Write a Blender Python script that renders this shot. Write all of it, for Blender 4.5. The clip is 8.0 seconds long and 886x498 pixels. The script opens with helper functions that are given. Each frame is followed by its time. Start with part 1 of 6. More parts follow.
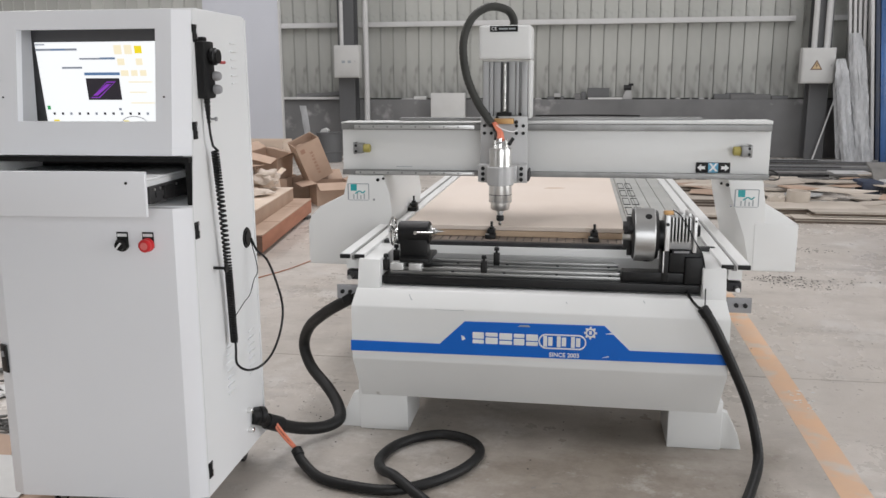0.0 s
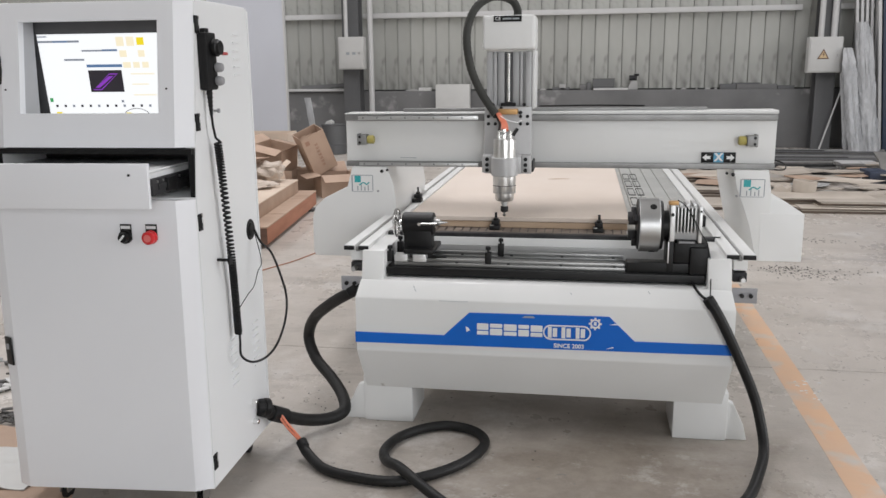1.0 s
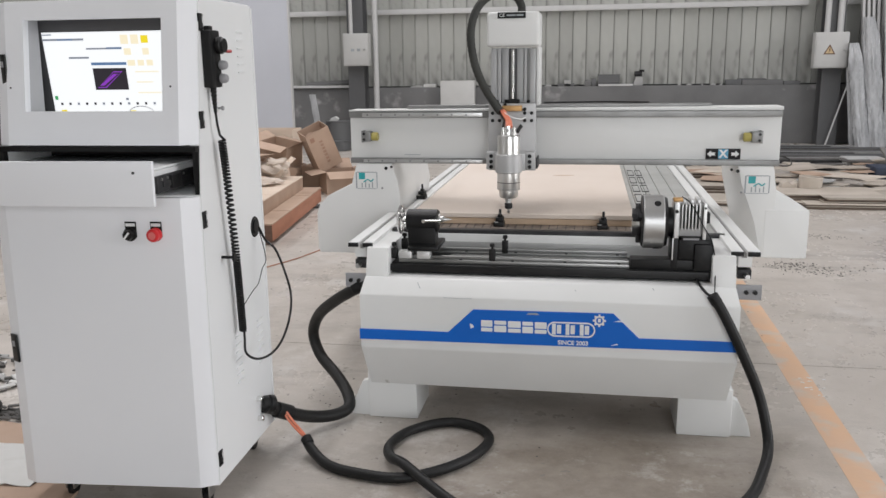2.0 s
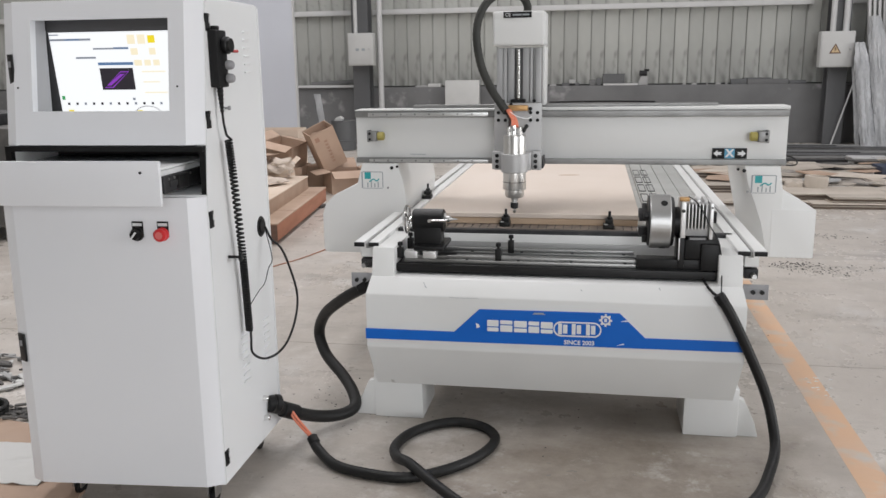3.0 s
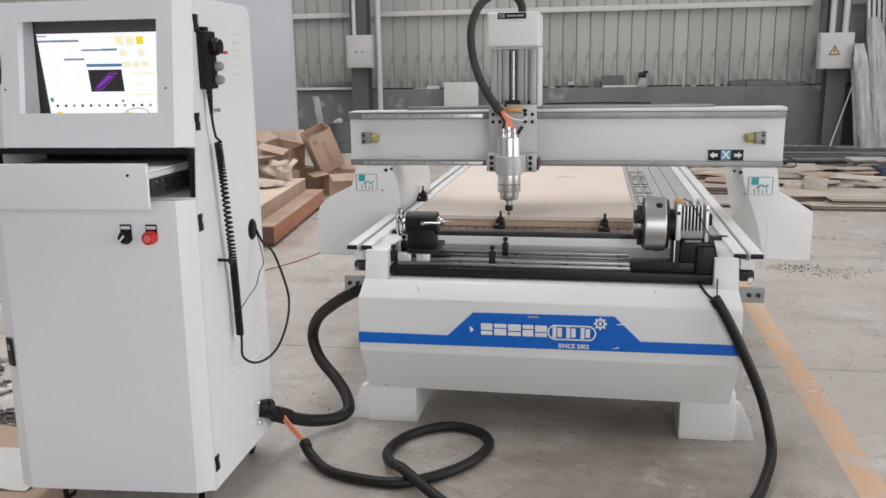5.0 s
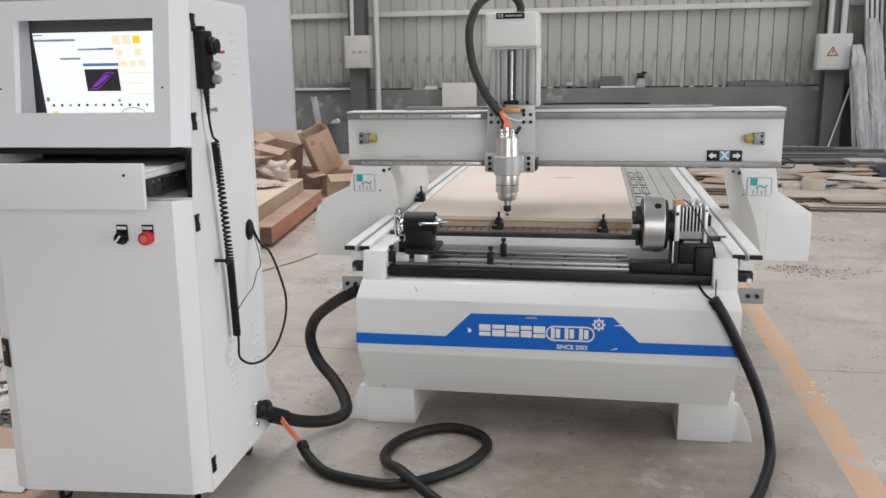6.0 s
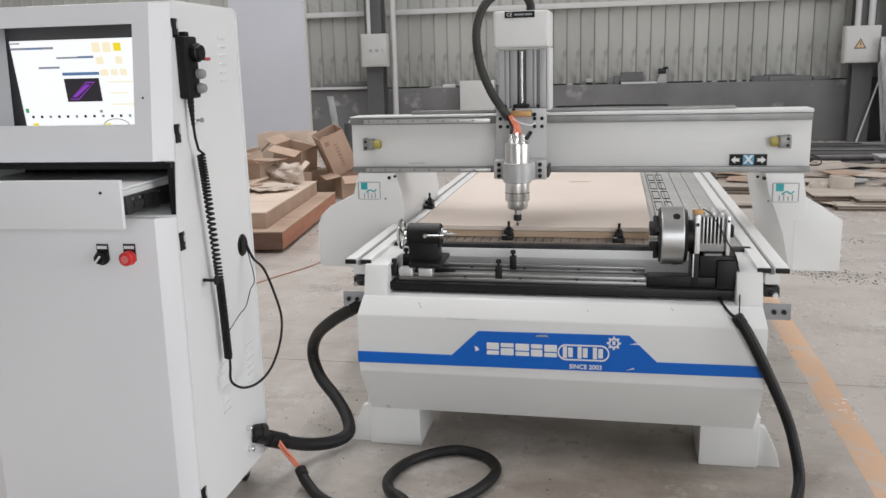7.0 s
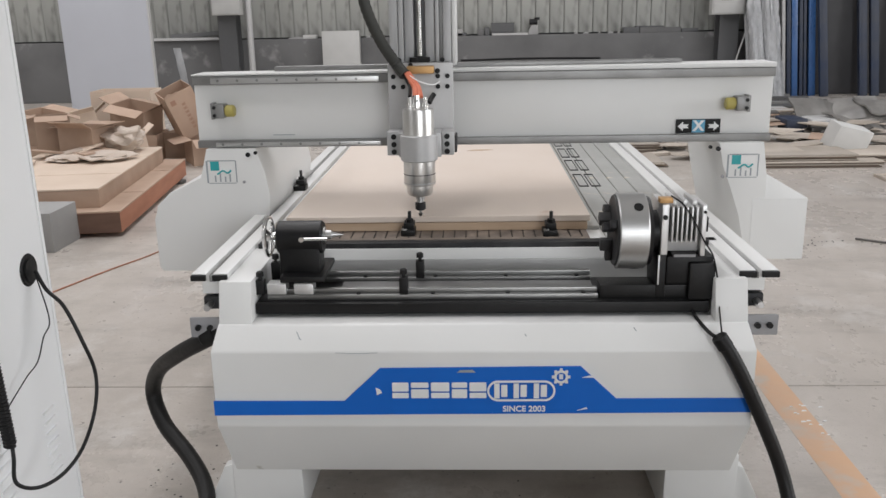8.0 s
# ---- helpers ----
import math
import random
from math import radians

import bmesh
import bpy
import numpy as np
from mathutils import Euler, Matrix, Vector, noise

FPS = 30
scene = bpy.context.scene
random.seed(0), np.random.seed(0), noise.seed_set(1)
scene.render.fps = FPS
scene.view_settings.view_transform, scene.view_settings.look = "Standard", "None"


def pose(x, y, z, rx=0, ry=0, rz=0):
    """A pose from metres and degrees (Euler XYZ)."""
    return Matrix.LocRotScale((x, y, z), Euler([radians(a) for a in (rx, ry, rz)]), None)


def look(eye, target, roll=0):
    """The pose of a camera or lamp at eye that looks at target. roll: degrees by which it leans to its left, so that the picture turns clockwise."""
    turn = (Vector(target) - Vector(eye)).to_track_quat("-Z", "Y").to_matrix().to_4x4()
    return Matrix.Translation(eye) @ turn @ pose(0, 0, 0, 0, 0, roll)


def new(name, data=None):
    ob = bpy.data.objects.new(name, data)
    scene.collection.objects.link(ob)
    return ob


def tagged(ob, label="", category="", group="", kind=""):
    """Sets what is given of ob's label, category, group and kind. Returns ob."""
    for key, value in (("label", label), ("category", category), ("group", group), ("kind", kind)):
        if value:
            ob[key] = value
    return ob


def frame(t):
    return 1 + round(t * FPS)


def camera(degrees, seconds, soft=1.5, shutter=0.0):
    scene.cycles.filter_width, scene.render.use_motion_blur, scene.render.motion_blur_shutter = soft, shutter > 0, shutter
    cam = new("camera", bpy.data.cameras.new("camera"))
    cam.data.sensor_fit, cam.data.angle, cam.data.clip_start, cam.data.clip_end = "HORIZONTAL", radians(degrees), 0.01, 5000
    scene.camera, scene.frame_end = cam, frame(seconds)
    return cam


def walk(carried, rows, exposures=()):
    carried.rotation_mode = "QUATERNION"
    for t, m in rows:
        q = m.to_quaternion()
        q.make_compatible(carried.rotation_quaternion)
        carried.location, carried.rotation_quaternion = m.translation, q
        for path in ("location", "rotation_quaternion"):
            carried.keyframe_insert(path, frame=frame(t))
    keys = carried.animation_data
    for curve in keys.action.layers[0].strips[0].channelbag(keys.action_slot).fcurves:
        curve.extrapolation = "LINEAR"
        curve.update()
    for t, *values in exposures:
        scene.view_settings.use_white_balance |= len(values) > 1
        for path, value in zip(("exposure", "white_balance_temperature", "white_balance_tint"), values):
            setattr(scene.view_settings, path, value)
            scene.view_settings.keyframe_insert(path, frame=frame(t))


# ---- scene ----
cam = camera(55.8, 8.0)
PATH = [
    (0, (0.048, 0.088, 1.406), (-0.264, 2.022, 1.003), -0.3),
    (0.5, (0.057, 0.091, 1.405), (-0.26, 2.023, 0.993), -0.5),
    (1, (0.053, 0.096, 1.402), (-0.272, 2.024, 0.98), -0.6),
    (1.5, (0.06, 0.095, 1.404), (-0.272, 2.02, 0.976), -0.7),
    (3, (0.051, 0.095, 1.405), (-0.296, 2.016, 0.974), -0.8),
    (3.5, (0.054, 0.095, 1.405), (-0.3, 2.016, 0.973), -0.9),
    (4, (0.052, 0.099, 1.406), (-0.305, 2.019, 0.971), -0.9),
    (4.5, (0.073, 0.118, 1.404), (-0.278, 2.04, 0.974), -0.9),
    (6, (0.071, 0.137, 1.399), (-0.273, 2.061, 0.974), -0.8),
    (6.5, (0.076, 0.188, 1.405), (-0.257, 2.112, 0.974), -0.8),
    (6.8, (0.116, 0.266, 1.424), (-0.245, 2.185, 0.993), -1.3),
    (6.9, (0.115, 0.294, 1.425), (-0.263, 2.209, 0.995), -1.4),
    (7, (0.1, 0.325, 1.422), (-0.296, 2.237, 0.99), -1.5),
    (7.1, (0.069, 0.373, 1.422), (-0.336, 2.282, 0.982), -1.6),
    (7.2, (0.018, 0.436, 1.419), (-0.378, 2.345, 0.974), -1.6),
    (7.3, (-0.042, 0.507, 1.421), (-0.397, 2.423, 0.972), -1.4),
    (7.4, (-0.087, 0.563, 1.422), (-0.379, 2.488, 0.967), -1.3),
    (7.5, (-0.126, 0.613, 1.416), (-0.358, 2.547, 0.958), -1.3),
    (7.6, (-0.14, 0.671, 1.415), (-0.331, 2.606, 0.944), -1.4),
    (7.7, (-0.142, 0.76, 1.405), (-0.304, 2.695, 0.924), -1.5),
    (7.8, (-0.127, 0.874, 1.396), (-0.26, 2.806, 0.895), -1.5),
    (7.9, (-0.109, 0.992, 1.392), (-0.217, 2.919, 0.866), -1.4),
    (8, (-0.106, 1.1, 1.388), (-0.183, 3.023, 0.843), -1.1),
]
walk(cam, [(t, look(eye, target, roll)) for t, eye, target, roll in PATH], [(0, -0.58), (7.3, -0.58), (8, -0.65)])

# ---- light ----
world = bpy.data.worlds.new("sky")
world.use_nodes = True
scene.world = world
wn = world.node_tree
sky = wn.nodes.new("ShaderNodeTexSky")
sky.sky_type, sky.sun_disc = 'NISHITA', False
sky.sun_elevation, sky.sun_rotation = radians(50), radians(110)
wn.links.new(sky.outputs[0], wn.nodes["Background"].inputs[0])
wn.nodes["Background"].inputs[1].default_value = 0.12


def window_lamp(name, eye, target, sx, sy, power, col):
    d = bpy.data.lights.new(name, 'AREA')
    d.shape, d.size, d.size_y, d.energy, d.color = 'RECTANGLE', sx, sy, power, col
    ob = new(name, d)
    ob.matrix_world = look(eye, target)
    return ob


# daylight of the roof lights, the open side door and the front gate
for sx, watt in ((-9.0, 860), (-2.0, 600), (5.0, 450)):
    window_lamp("roof_light_sky", (sx, 7.6, 6.75), (sx, 7.6, 0), 1.5, 14.0, watt, (1.0, 0.975, 0.985))
window_lamp("side_door_sky", (12.9, 2.0, 2.9), (0, 2.7, 1.0), 8.8, 4.6, 980, (0.99, 0.98, 1.0))
window_lamp("front_gate_sky", (2.6, -8.8, 2.6), (0.5, 3, 1.2), 7.0, 4.4, 820, (0.97, 0.975, 1.0))

# ---- helpers for meshes and materials ----
ORIGIN = {}


def box(x0, x1, y0, y1, z0, z1, bev=0.0, seg=2):
    bm = bmesh.new()
    v = [bm.verts.new((x, y, z)) for x in (x0, x1) for y in (y0, y1) for z in (z0, z1)]
    for f in ((0, 1, 3, 2), (4, 6, 7, 5), (0, 4, 5, 1), (2, 3, 7, 6), (0, 2, 6, 4), (1, 5, 7, 3)):
        bm.faces.new([v[i] for i in f])
    if bev:
        bmesh.ops.bevel(bm, geom=bm.edges[:], offset=bev, segments=seg, affect='EDGES', profile=0.6)
    return bm


def prism(pts, axis, a, b, bev=0.0, seg=2):
    """A polygon pushed along an axis: 'x' takes (y, z), 'y' takes (x, z), 'z' takes (x, y)."""
    bm = bmesh.new()

    def at(p, h):
        return {'x': (h, p[0], p[1]), 'y': (p[0], h, p[1]), 'z': (p[0], p[1], h)}[axis]
    lo = [bm.verts.new(at(p, a)) for p in pts]
    hi = [bm.verts.new(at(p, b)) for p in pts]
    n = len(pts)
    bm.faces.new(lo)
    bm.faces.new(hi[::-1])
    for i in range(n):
        bm.faces.new((lo[i], lo[(i + 1) % n], hi[(i + 1) % n], hi[i]))
    if bev:
        bmesh.ops.bevel(bm, geom=bm.edges[:], offset=bev, segments=seg, affect='EDGES', profile=0.6)
    return bm


def lathe(p, q, prof, n=28):
    """Rings (share of the way from p to q in metres, radius) round the line from p to q."""
    p, q = Vector(p), Vector(q)
    d = (q - p).normalized()
    u = d.orthogonal().normalized()
    w = d.cross(u)
    bm = bmesh.new()
    rings = []
    for h, r in prof:
        rings.append([bm.verts.new(p + d * h + (u * math.cos(2 * math.pi * i / n) + w * math.sin(2 * math.pi * i / n)) * r) for i in range(n)])
    for a, b in zip(rings, rings[1:]):
        for i in range(n):
            bm.faces.new((a[i], a[(i + 1) % n], b[(i + 1) % n], b[i]))
    bm.faces.new(rings[0][::-1])
    bm.faces.new(rings[-1])
    return bm


def cyl(p, q, r, n=24, bev=0.0):
    ln = (Vector(q) - Vector(p)).length
    if bev:
        return lathe(p, q, [(0, r - bev), (bev, r), (ln - bev, r), (ln, r - bev)], n)
    return lathe(p, q, [(0, r), (ln, r)], n)


def spline(pts, res=10):
    """A smooth line through the points."""
    P = [Vector(p) for p in pts]
    P = [P[0] * 2 - P[1]] + P + [P[-1] * 2 - P[-2]]
    out = []
    for i in range(1, len(P) - 2):
        a, b, c, d = P[i - 1:i + 3]
        for k in range(res):
            t = k / res
            out.append(0.5 * (2 * b + (c - a) * t + (2 * a - 5 * b + 4 * c - d) * t * t + (3 * b - a - 3 * c + d) * t ** 3))
    out.append(P[-2])
    return out


def tube(pts, r, n=12, smooth=10, ridge=0.0):
    """A hose along the points; ridge: how deep its corrugation is."""
    L = spline(pts, smooth) if smooth else [Vector(p) for p in pts]
    bm = bmesh.new()
    up = None
    rings = []
    for i, p in enumerate(L):
        d = (L[min(i + 1, len(L) - 1)] - L[max(i - 1, 0)]).normalized()
        up = d.orthogonal() if up is None else up - d * up.dot(d)
        up.normalize()
        w = d.cross(up)
        rr = r - (ridge if i % 2 else 0)
        rings.append([bm.verts.new(p + (up * math.cos(2 * math.pi * k / n) + w * math.sin(2 * math.pi * k / n)) * rr) for k in range(n)])
    for a, b in zip(rings, rings[1:]):
        for k in range(n):
            bm.faces.new((a[k], a[(k + 1) % n], b[(k + 1) % n], b[k]))
    bm.faces.new(rings[0][::-1])
    bm.faces.new(rings[-1])
    return bm


def merge(*bms):
    out = bmesh.new()
    for b in bms:
        me = bpy.data.meshes.new("tmp")
        b.to_mesh(me)
        out.from_mesh(me)
        b.free()
        bpy.data.meshes.remove(me)
    return out


def mesh_of(name, bm, material):
    bmesh.ops.recalc_face_normals(bm, faces=bm.faces[:])
    me = bpy.data.meshes.new(name)
    bm.to_mesh(me)
    bm.free()
    me.materials.append(material)
    for p in me.polygons:
        p.use_smooth = True
    me.set_sharp_from_angle(angle=radians(33))
    return me


def thing(name, at, label, category, group="", kind=""):
    ob = new(name)
    ob.location = at
    ob.empty_display_size = 0.05
    ORIGIN[ob.name] = Vector(at)
    return tagged(ob, label, category, group, kind)


def part(name, bm, material, parent, label=""):
    o = ORIGIN[parent.name]
    bmesh.ops.translate(bm, vec=-o, verts=bm.verts[:])
    ob = new(name, mesh_of(name, bm, material))
    ob.parent = parent
    ORIGIN[ob.name] = o
    return tagged(ob, label)


def repeat(ob, places):
    """Copies of a part, each moved by the given way from the first."""
    for p in places:
        c = ob.copy()
        scene.collection.objects.link(c)
        c.location = Vector(ob.location) + Vector(p)
        ORIGIN[c.name] = ORIGIN[ob.name]


def single(name, bm, material, label, category="", group="", kind=""):
    """A thing of one mesh, its origin at its base."""
    c = Vector((sum(v.co.x for v in bm.verts) / len(bm.verts), sum(v.co.y for v in bm.verts) / len(bm.verts), min(v.co.z for v in bm.verts)))
    bmesh.ops.translate(bm, vec=-c, verts=bm.verts[:])
    ob = new(name, mesh_of(name, bm, material))
    ob.location = c
    ORIGIN[ob.name] = c
    return tagged(ob, label, category, group, kind)


def letters(text, size, material, name, parent, at, m, bold=0.0):
    cu = bpy.data.curves.new(name, 'FONT')
    cu.body, cu.size, cu.extrude, cu.offset, cu.align_x, cu.align_y = text, size, 0.0008, bold, 'CENTER', 'CENTER'
    tmp = new("tmp_text", cu)
    me = bpy.data.meshes.new_from_object(tmp.evaluated_get(bpy.context.evaluated_depsgraph_get()))
    bpy.data.objects.remove(tmp)
    me.transform(m)
    me.materials.clear()
    me.materials.append(material)
    ob = new(name, me)
    ob.parent = parent
    ob.location = Vector(at) - ORIGIN[parent.name]
    return ob


def mat(name, col, rough=0.5, metal=0.0, col2=None, amt=0.5, s=3.0, fine=60.0, bump=0.03, rvar=0.1, rnd=0.0, speck=None, aniso=None):
    """Paint, metal, board: a colour that drifts to col2 in large patches, fine grain in gloss and relief."""
    m = bpy.data.materials.new(name)
    m.use_nodes = True
    nt = m.node_tree
    N, L = nt.nodes, nt.links
    b = N["Principled BSDF"]
    tc = N.new("ShaderNodeTexCoord")
    mp = N.new("ShaderNodeMapping")
    L.new(tc.outputs["Object"], mp.inputs[0])
    if aniso:
        mp.inputs["Scale"].default_value = aniso
    n1, n2 = N.new("ShaderNodeTexNoise"), N.new("ShaderNodeTexNoise")
    for n, sc, de in ((n1, s, 5), (n2, fine, 3)):
        n.inputs["Scale"].default_value, n.inputs["Detail"].default_value = sc, de
        L.new(mp.outputs[0], n.inputs["Vector"])
    ramp = N.new("ShaderNodeValToRGB")
    ramp.color_ramp.elements[0].position, ramp.color_ramp.elements[1].position = 0.38, 0.68
    L.new(n1.outputs["Fac"], ramp.inputs[0])
    fac = N.new("ShaderNodeMath")
    fac.operation = 'MULTIPLY'
    fac.inputs[1].default_value = amt
    L.new(ramp.outputs[0], fac.inputs[0])
    mix = N.new("ShaderNodeMix")
    mix.data_type = 'RGBA'
    c2 = col2 or tuple(c * 0.86 for c in col)
    mix.inputs[6].default_value, mix.inputs[7].default_value = (*col, 1), (*c2, 1)
    L.new(fac.outputs[0], mix.inputs[0])
    out = mix.outputs[2]
    if speck:
        pos, sc2, sharp = speck[3:6]
        n3 = N.new("ShaderNodeTexNoise")
        n3.inputs["Scale"].default_value, n3.inputs["Detail"].default_value = sc2, 6
        L.new(mp.outputs[0], n3.inputs["Vector"])
        r3 = N.new("ShaderNodeValToRGB")
        r3.color_ramp.elements[0].position, r3.color_ramp.elements[1].position = pos, pos + sharp
        L.new(n3.outputs["Fac"], r3.inputs[0])
        m3 = N.new("ShaderNodeMix")
        m3.data_type = 'RGBA'
        m3.inputs[7].default_value = (*speck[:3], 1)
        L.new(r3.outputs[0], m3.inputs[0])
        L.new(out, m3.inputs[6])
        out = m3.outputs[2]
    if rnd:
        oi = N.new("ShaderNodeObjectInfo")
        mr = N.new("ShaderNodeMapRange")
        mr.inputs[3].default_value, mr.inputs[4].default_value = 1 - rnd, 1 + rnd
        L.new(oi.outputs["Random"], mr.inputs[0])
        hs = N.new("ShaderNodeHueSaturation")
        L.new(mr.outputs[0], hs.inputs["Value"])
        L.new(out, hs.inputs["Color"])
        out = hs.outputs[0]
    L.new(out, b.inputs["Base Color"])
    rr = N.new("ShaderNodeMapRange")
    rr.inputs[3].default_value, rr.inputs[4].default_value = max(0.03, rough - rvar), min(1, rough + rvar)
    L.new(n2.outputs["Fac"], rr.inputs[0])
    L.new(rr.outputs[0], b.inputs["Roughness"])
    b.inputs["Metallic"].default_value = metal
    if bump:
        bp = N.new("ShaderNodeBump")
        bp.inputs["Strength"].default_value, bp.inputs["Distance"].default_value = bump, 0.01
        L.new(n2.outputs["Fac"], bp.inputs["Height"])
        L.new(bp.outputs[0], b.inputs["Normal"])
    return m


def glow(name, col, strength):
    m = bpy.data.materials.new(name)
    m.use_nodes = True
    b = m.node_tree.nodes["Principled BSDF"]
    b.inputs["Base Color"].default_value = (0.02, 0.02, 0.02, 1)
    b.inputs["Roughness"].default_value = 0.3
    b.inputs["Emission Color"].default_value = (*col, 1)
    b.inputs["Emission Strength"].default_value = strength
    return m


WHITE = mat("white_machine_paint", (0.77, 0.775, 0.765), 0.38, col2=(0.71, 0.715, 0.70), amt=0.5, s=2.5, fine=180, bump=0.02, rvar=0.06, speck=(0.45, 0.44, 0.40, 0.74, 9, 0.06))
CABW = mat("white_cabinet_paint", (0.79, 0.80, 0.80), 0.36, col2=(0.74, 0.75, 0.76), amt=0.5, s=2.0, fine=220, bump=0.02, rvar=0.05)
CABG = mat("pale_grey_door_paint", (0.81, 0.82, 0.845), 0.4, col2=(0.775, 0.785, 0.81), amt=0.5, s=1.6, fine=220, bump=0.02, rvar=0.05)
# cabinet paint greyed for the shade inside the screen recess
RECESSP = mat("shaded_recess_paint", (0.44, 0.445, 0.46), 0.5, col2=(0.36, 0.365, 0.38), amt=0.6, s=5, fine=200, bump=0.02)
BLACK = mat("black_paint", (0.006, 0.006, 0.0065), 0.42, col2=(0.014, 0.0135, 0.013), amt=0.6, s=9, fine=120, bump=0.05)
BLACKP = mat("black_plastic", (0.007, 0.007, 0.0075), 0.5, col2=(0.012, 0.012, 0.012), s=12, fine=200, bump=0.03)
RUBBER = mat("black_rubber_hose", (0.010, 0.010, 0.010), 0.46, col2=(0.019, 0.0185, 0.018), amt=0.6, s=7, fine=90, bump=0.08)
DUSTYH = mat("dusty_black_hose", (0.022, 0.023, 0.020), 0.6, col2=(0.040, 0.041, 0.035), amt=0.7, s=9, fine=110, bump=0.06)
STEEL = mat("ground_steel", (0.50, 0.50, 0.495), 0.34, 1.0, col2=(0.42, 0.42, 0.41), amt=0.6, s=14, fine=150, bump=0.02, aniso=(0.4, 1, 1))
CHUCK = mat("turned_steel", (0.50, 0.50, 0.495), 0.37, 0.9, col2=(0.44, 0.44, 0.435), amt=0.5, s=10, fine=200, bump=0.0, rvar=0.05)
BARTOP = mat("dusty_dark_ledge", (0.15, 0.125, 0.105), 0.7, col2=(0.26, 0.21, 0.17), amt=0.8, s=14, fine=90, bump=0.08)
RAIL = mat("steel_guide_rail", (0.27, 0.27, 0.265), 0.45, 0.6, col2=(0.18, 0.178, 0.175), amt=0.6, s=10, fine=120, bump=0.03)
ZGREY = mat("matt_grey_casting", (0.46, 0.465, 0.47), 0.5, 0.2, col2=(0.36, 0.362, 0.365), amt=0.8, s=7, fine=120, bump=0.03, aniso=(6, 1, 0.4))
SLEEVE = mat("polished_sleeve", (0.72, 0.71, 0.69), 0.3, 0.85, col2=(0.62, 0.61, 0.59), amt=0.5, s=10, fine=80, bump=0.0, rvar=0.05)
# grey that carries the shade of the white bed recess
RECESS = mat("shaded_recess_sheet", (0.43, 0.43, 0.425), 0.42, 0.15, col2=(0.33, 0.33, 0.325), amt=0.7, s=6, fine=120, bump=0.03)
BEDRAIL = mat("oiled_steel_rail", (0.33, 0.33, 0.325), 0.36, 0.9, col2=(0.22, 0.22, 0.215), amt=0.7, s=12, fine=140, bump=0.02, aniso=(0.4, 1, 1))
CHROME = mat("chrome", (0.78, 0.775, 0.76), 0.2, 1.0, col2=(0.7, 0.7, 0.7), amt=0.5, s=10, fine=80, bump=0.01, rvar=0.05)
ALU = mat("machined_aluminium", (0.68, 0.68, 0.675), 0.42, 0.75, col2=(0.58, 0.58, 0.575), amt=0.6, s=12, fine=160, bump=0.03)
ALUD = mat("grey_cast_iron", (0.028, 0.028, 0.030), 0.5, 0.3, col2=(0.07, 0.07, 0.07), s=14, fine=140, bump=0.06)
PVC = mat("grey_pvc_slot_bed", (0.42, 0.425, 0.41), 0.5, col2=(0.34, 0.345, 0.33), amt=0.7, s=5, fine=90, bump=0.04, rnd=0.05, speck=(0.62, 0.56, 0.47, 0.62, 14, 0.1))
MDF = mat("pale_mdf_board", (0.71, 0.622, 0.55), 0.6, col2=(0.64, 0.545, 0.465), amt=0.6, s=1.8, fine=130, bump=0.04, speck=(0.55, 0.41, 0.31, 0.71, 4.5, 0.08))
MDFE = mat("mdf_board_edge", (0.56, 0.42, 0.30), 0.75, col2=(0.44, 0.31, 0.205), amt=0.7, s=4, fine=160, bump=0.1, aniso=(1, 1, 14))
BLUE = mat("blue_vinyl", (0.005, 0.132, 0.565), 0.42, col2=(0.004, 0.115, 0.50), s=6, fine=160, bump=0.02, speck=(0.3, 0.4, 0.6, 0.76, 16, 0.03))
WVINYL = mat("white_vinyl", (0.82, 0.83, 0.83), 0.4, s=8, fine=120, bump=0.02)
SIGNF = mat("faded_yellow_sign", (0.62, 0.47, 0.27), 0.5, s=12, fine=90, bump=0.02)
RED = mat("red_plastic", (0.62, 0.025, 0.03), 0.32, s=20, fine=90, bump=0.01)
ORANGE = mat("orange_wire", (0.72, 0.22, 0.13), 0.45, s=20, fine=90, bump=0.02)
YELLOW = mat("yellow_rubber", (0.42, 0.36, 0.10), 0.5, s=20, fine=90, bump=0.03)
BRASS = mat("yellow_brass_block", (0.52, 0.31, 0.13), 0.42, 0.5, s=18, fine=120, bump=0.03)
TEAL = mat("teal_print", (0.02, 0.36, 0.38), 0.45, s=20, fine=90, bump=0.01)
GREYP = mat("grey_print", (0.33, 0.36, 0.38), 0.5, s=20, fine=90, bump=0.01)
BLUEP = mat("pale_blue_print", (0.10, 0.36, 0.55), 0.45, s=20, fine=90, bump=0.01)
# screen frame grey, also used for the shaded recess round it
FRAMEG = mat("screen_frame_and_recess_shade", (0.085, 0.085, 0.09), 0.5, s=10, fine=120, bump=0.02)
SILVERP = mat("grey_knob", (0.30, 0.30, 0.31), 0.45, s=20, fine=90, bump=0.02)
CONCRETE = bpy.data.materials.new("dusty_concrete_floor")
CONCRETE.use_nodes = True
cnt = CONCRETE.node_tree
cpb = cnt.nodes["Principled BSDF"]
ctc = cnt.nodes.new("ShaderNodeTexCoord")


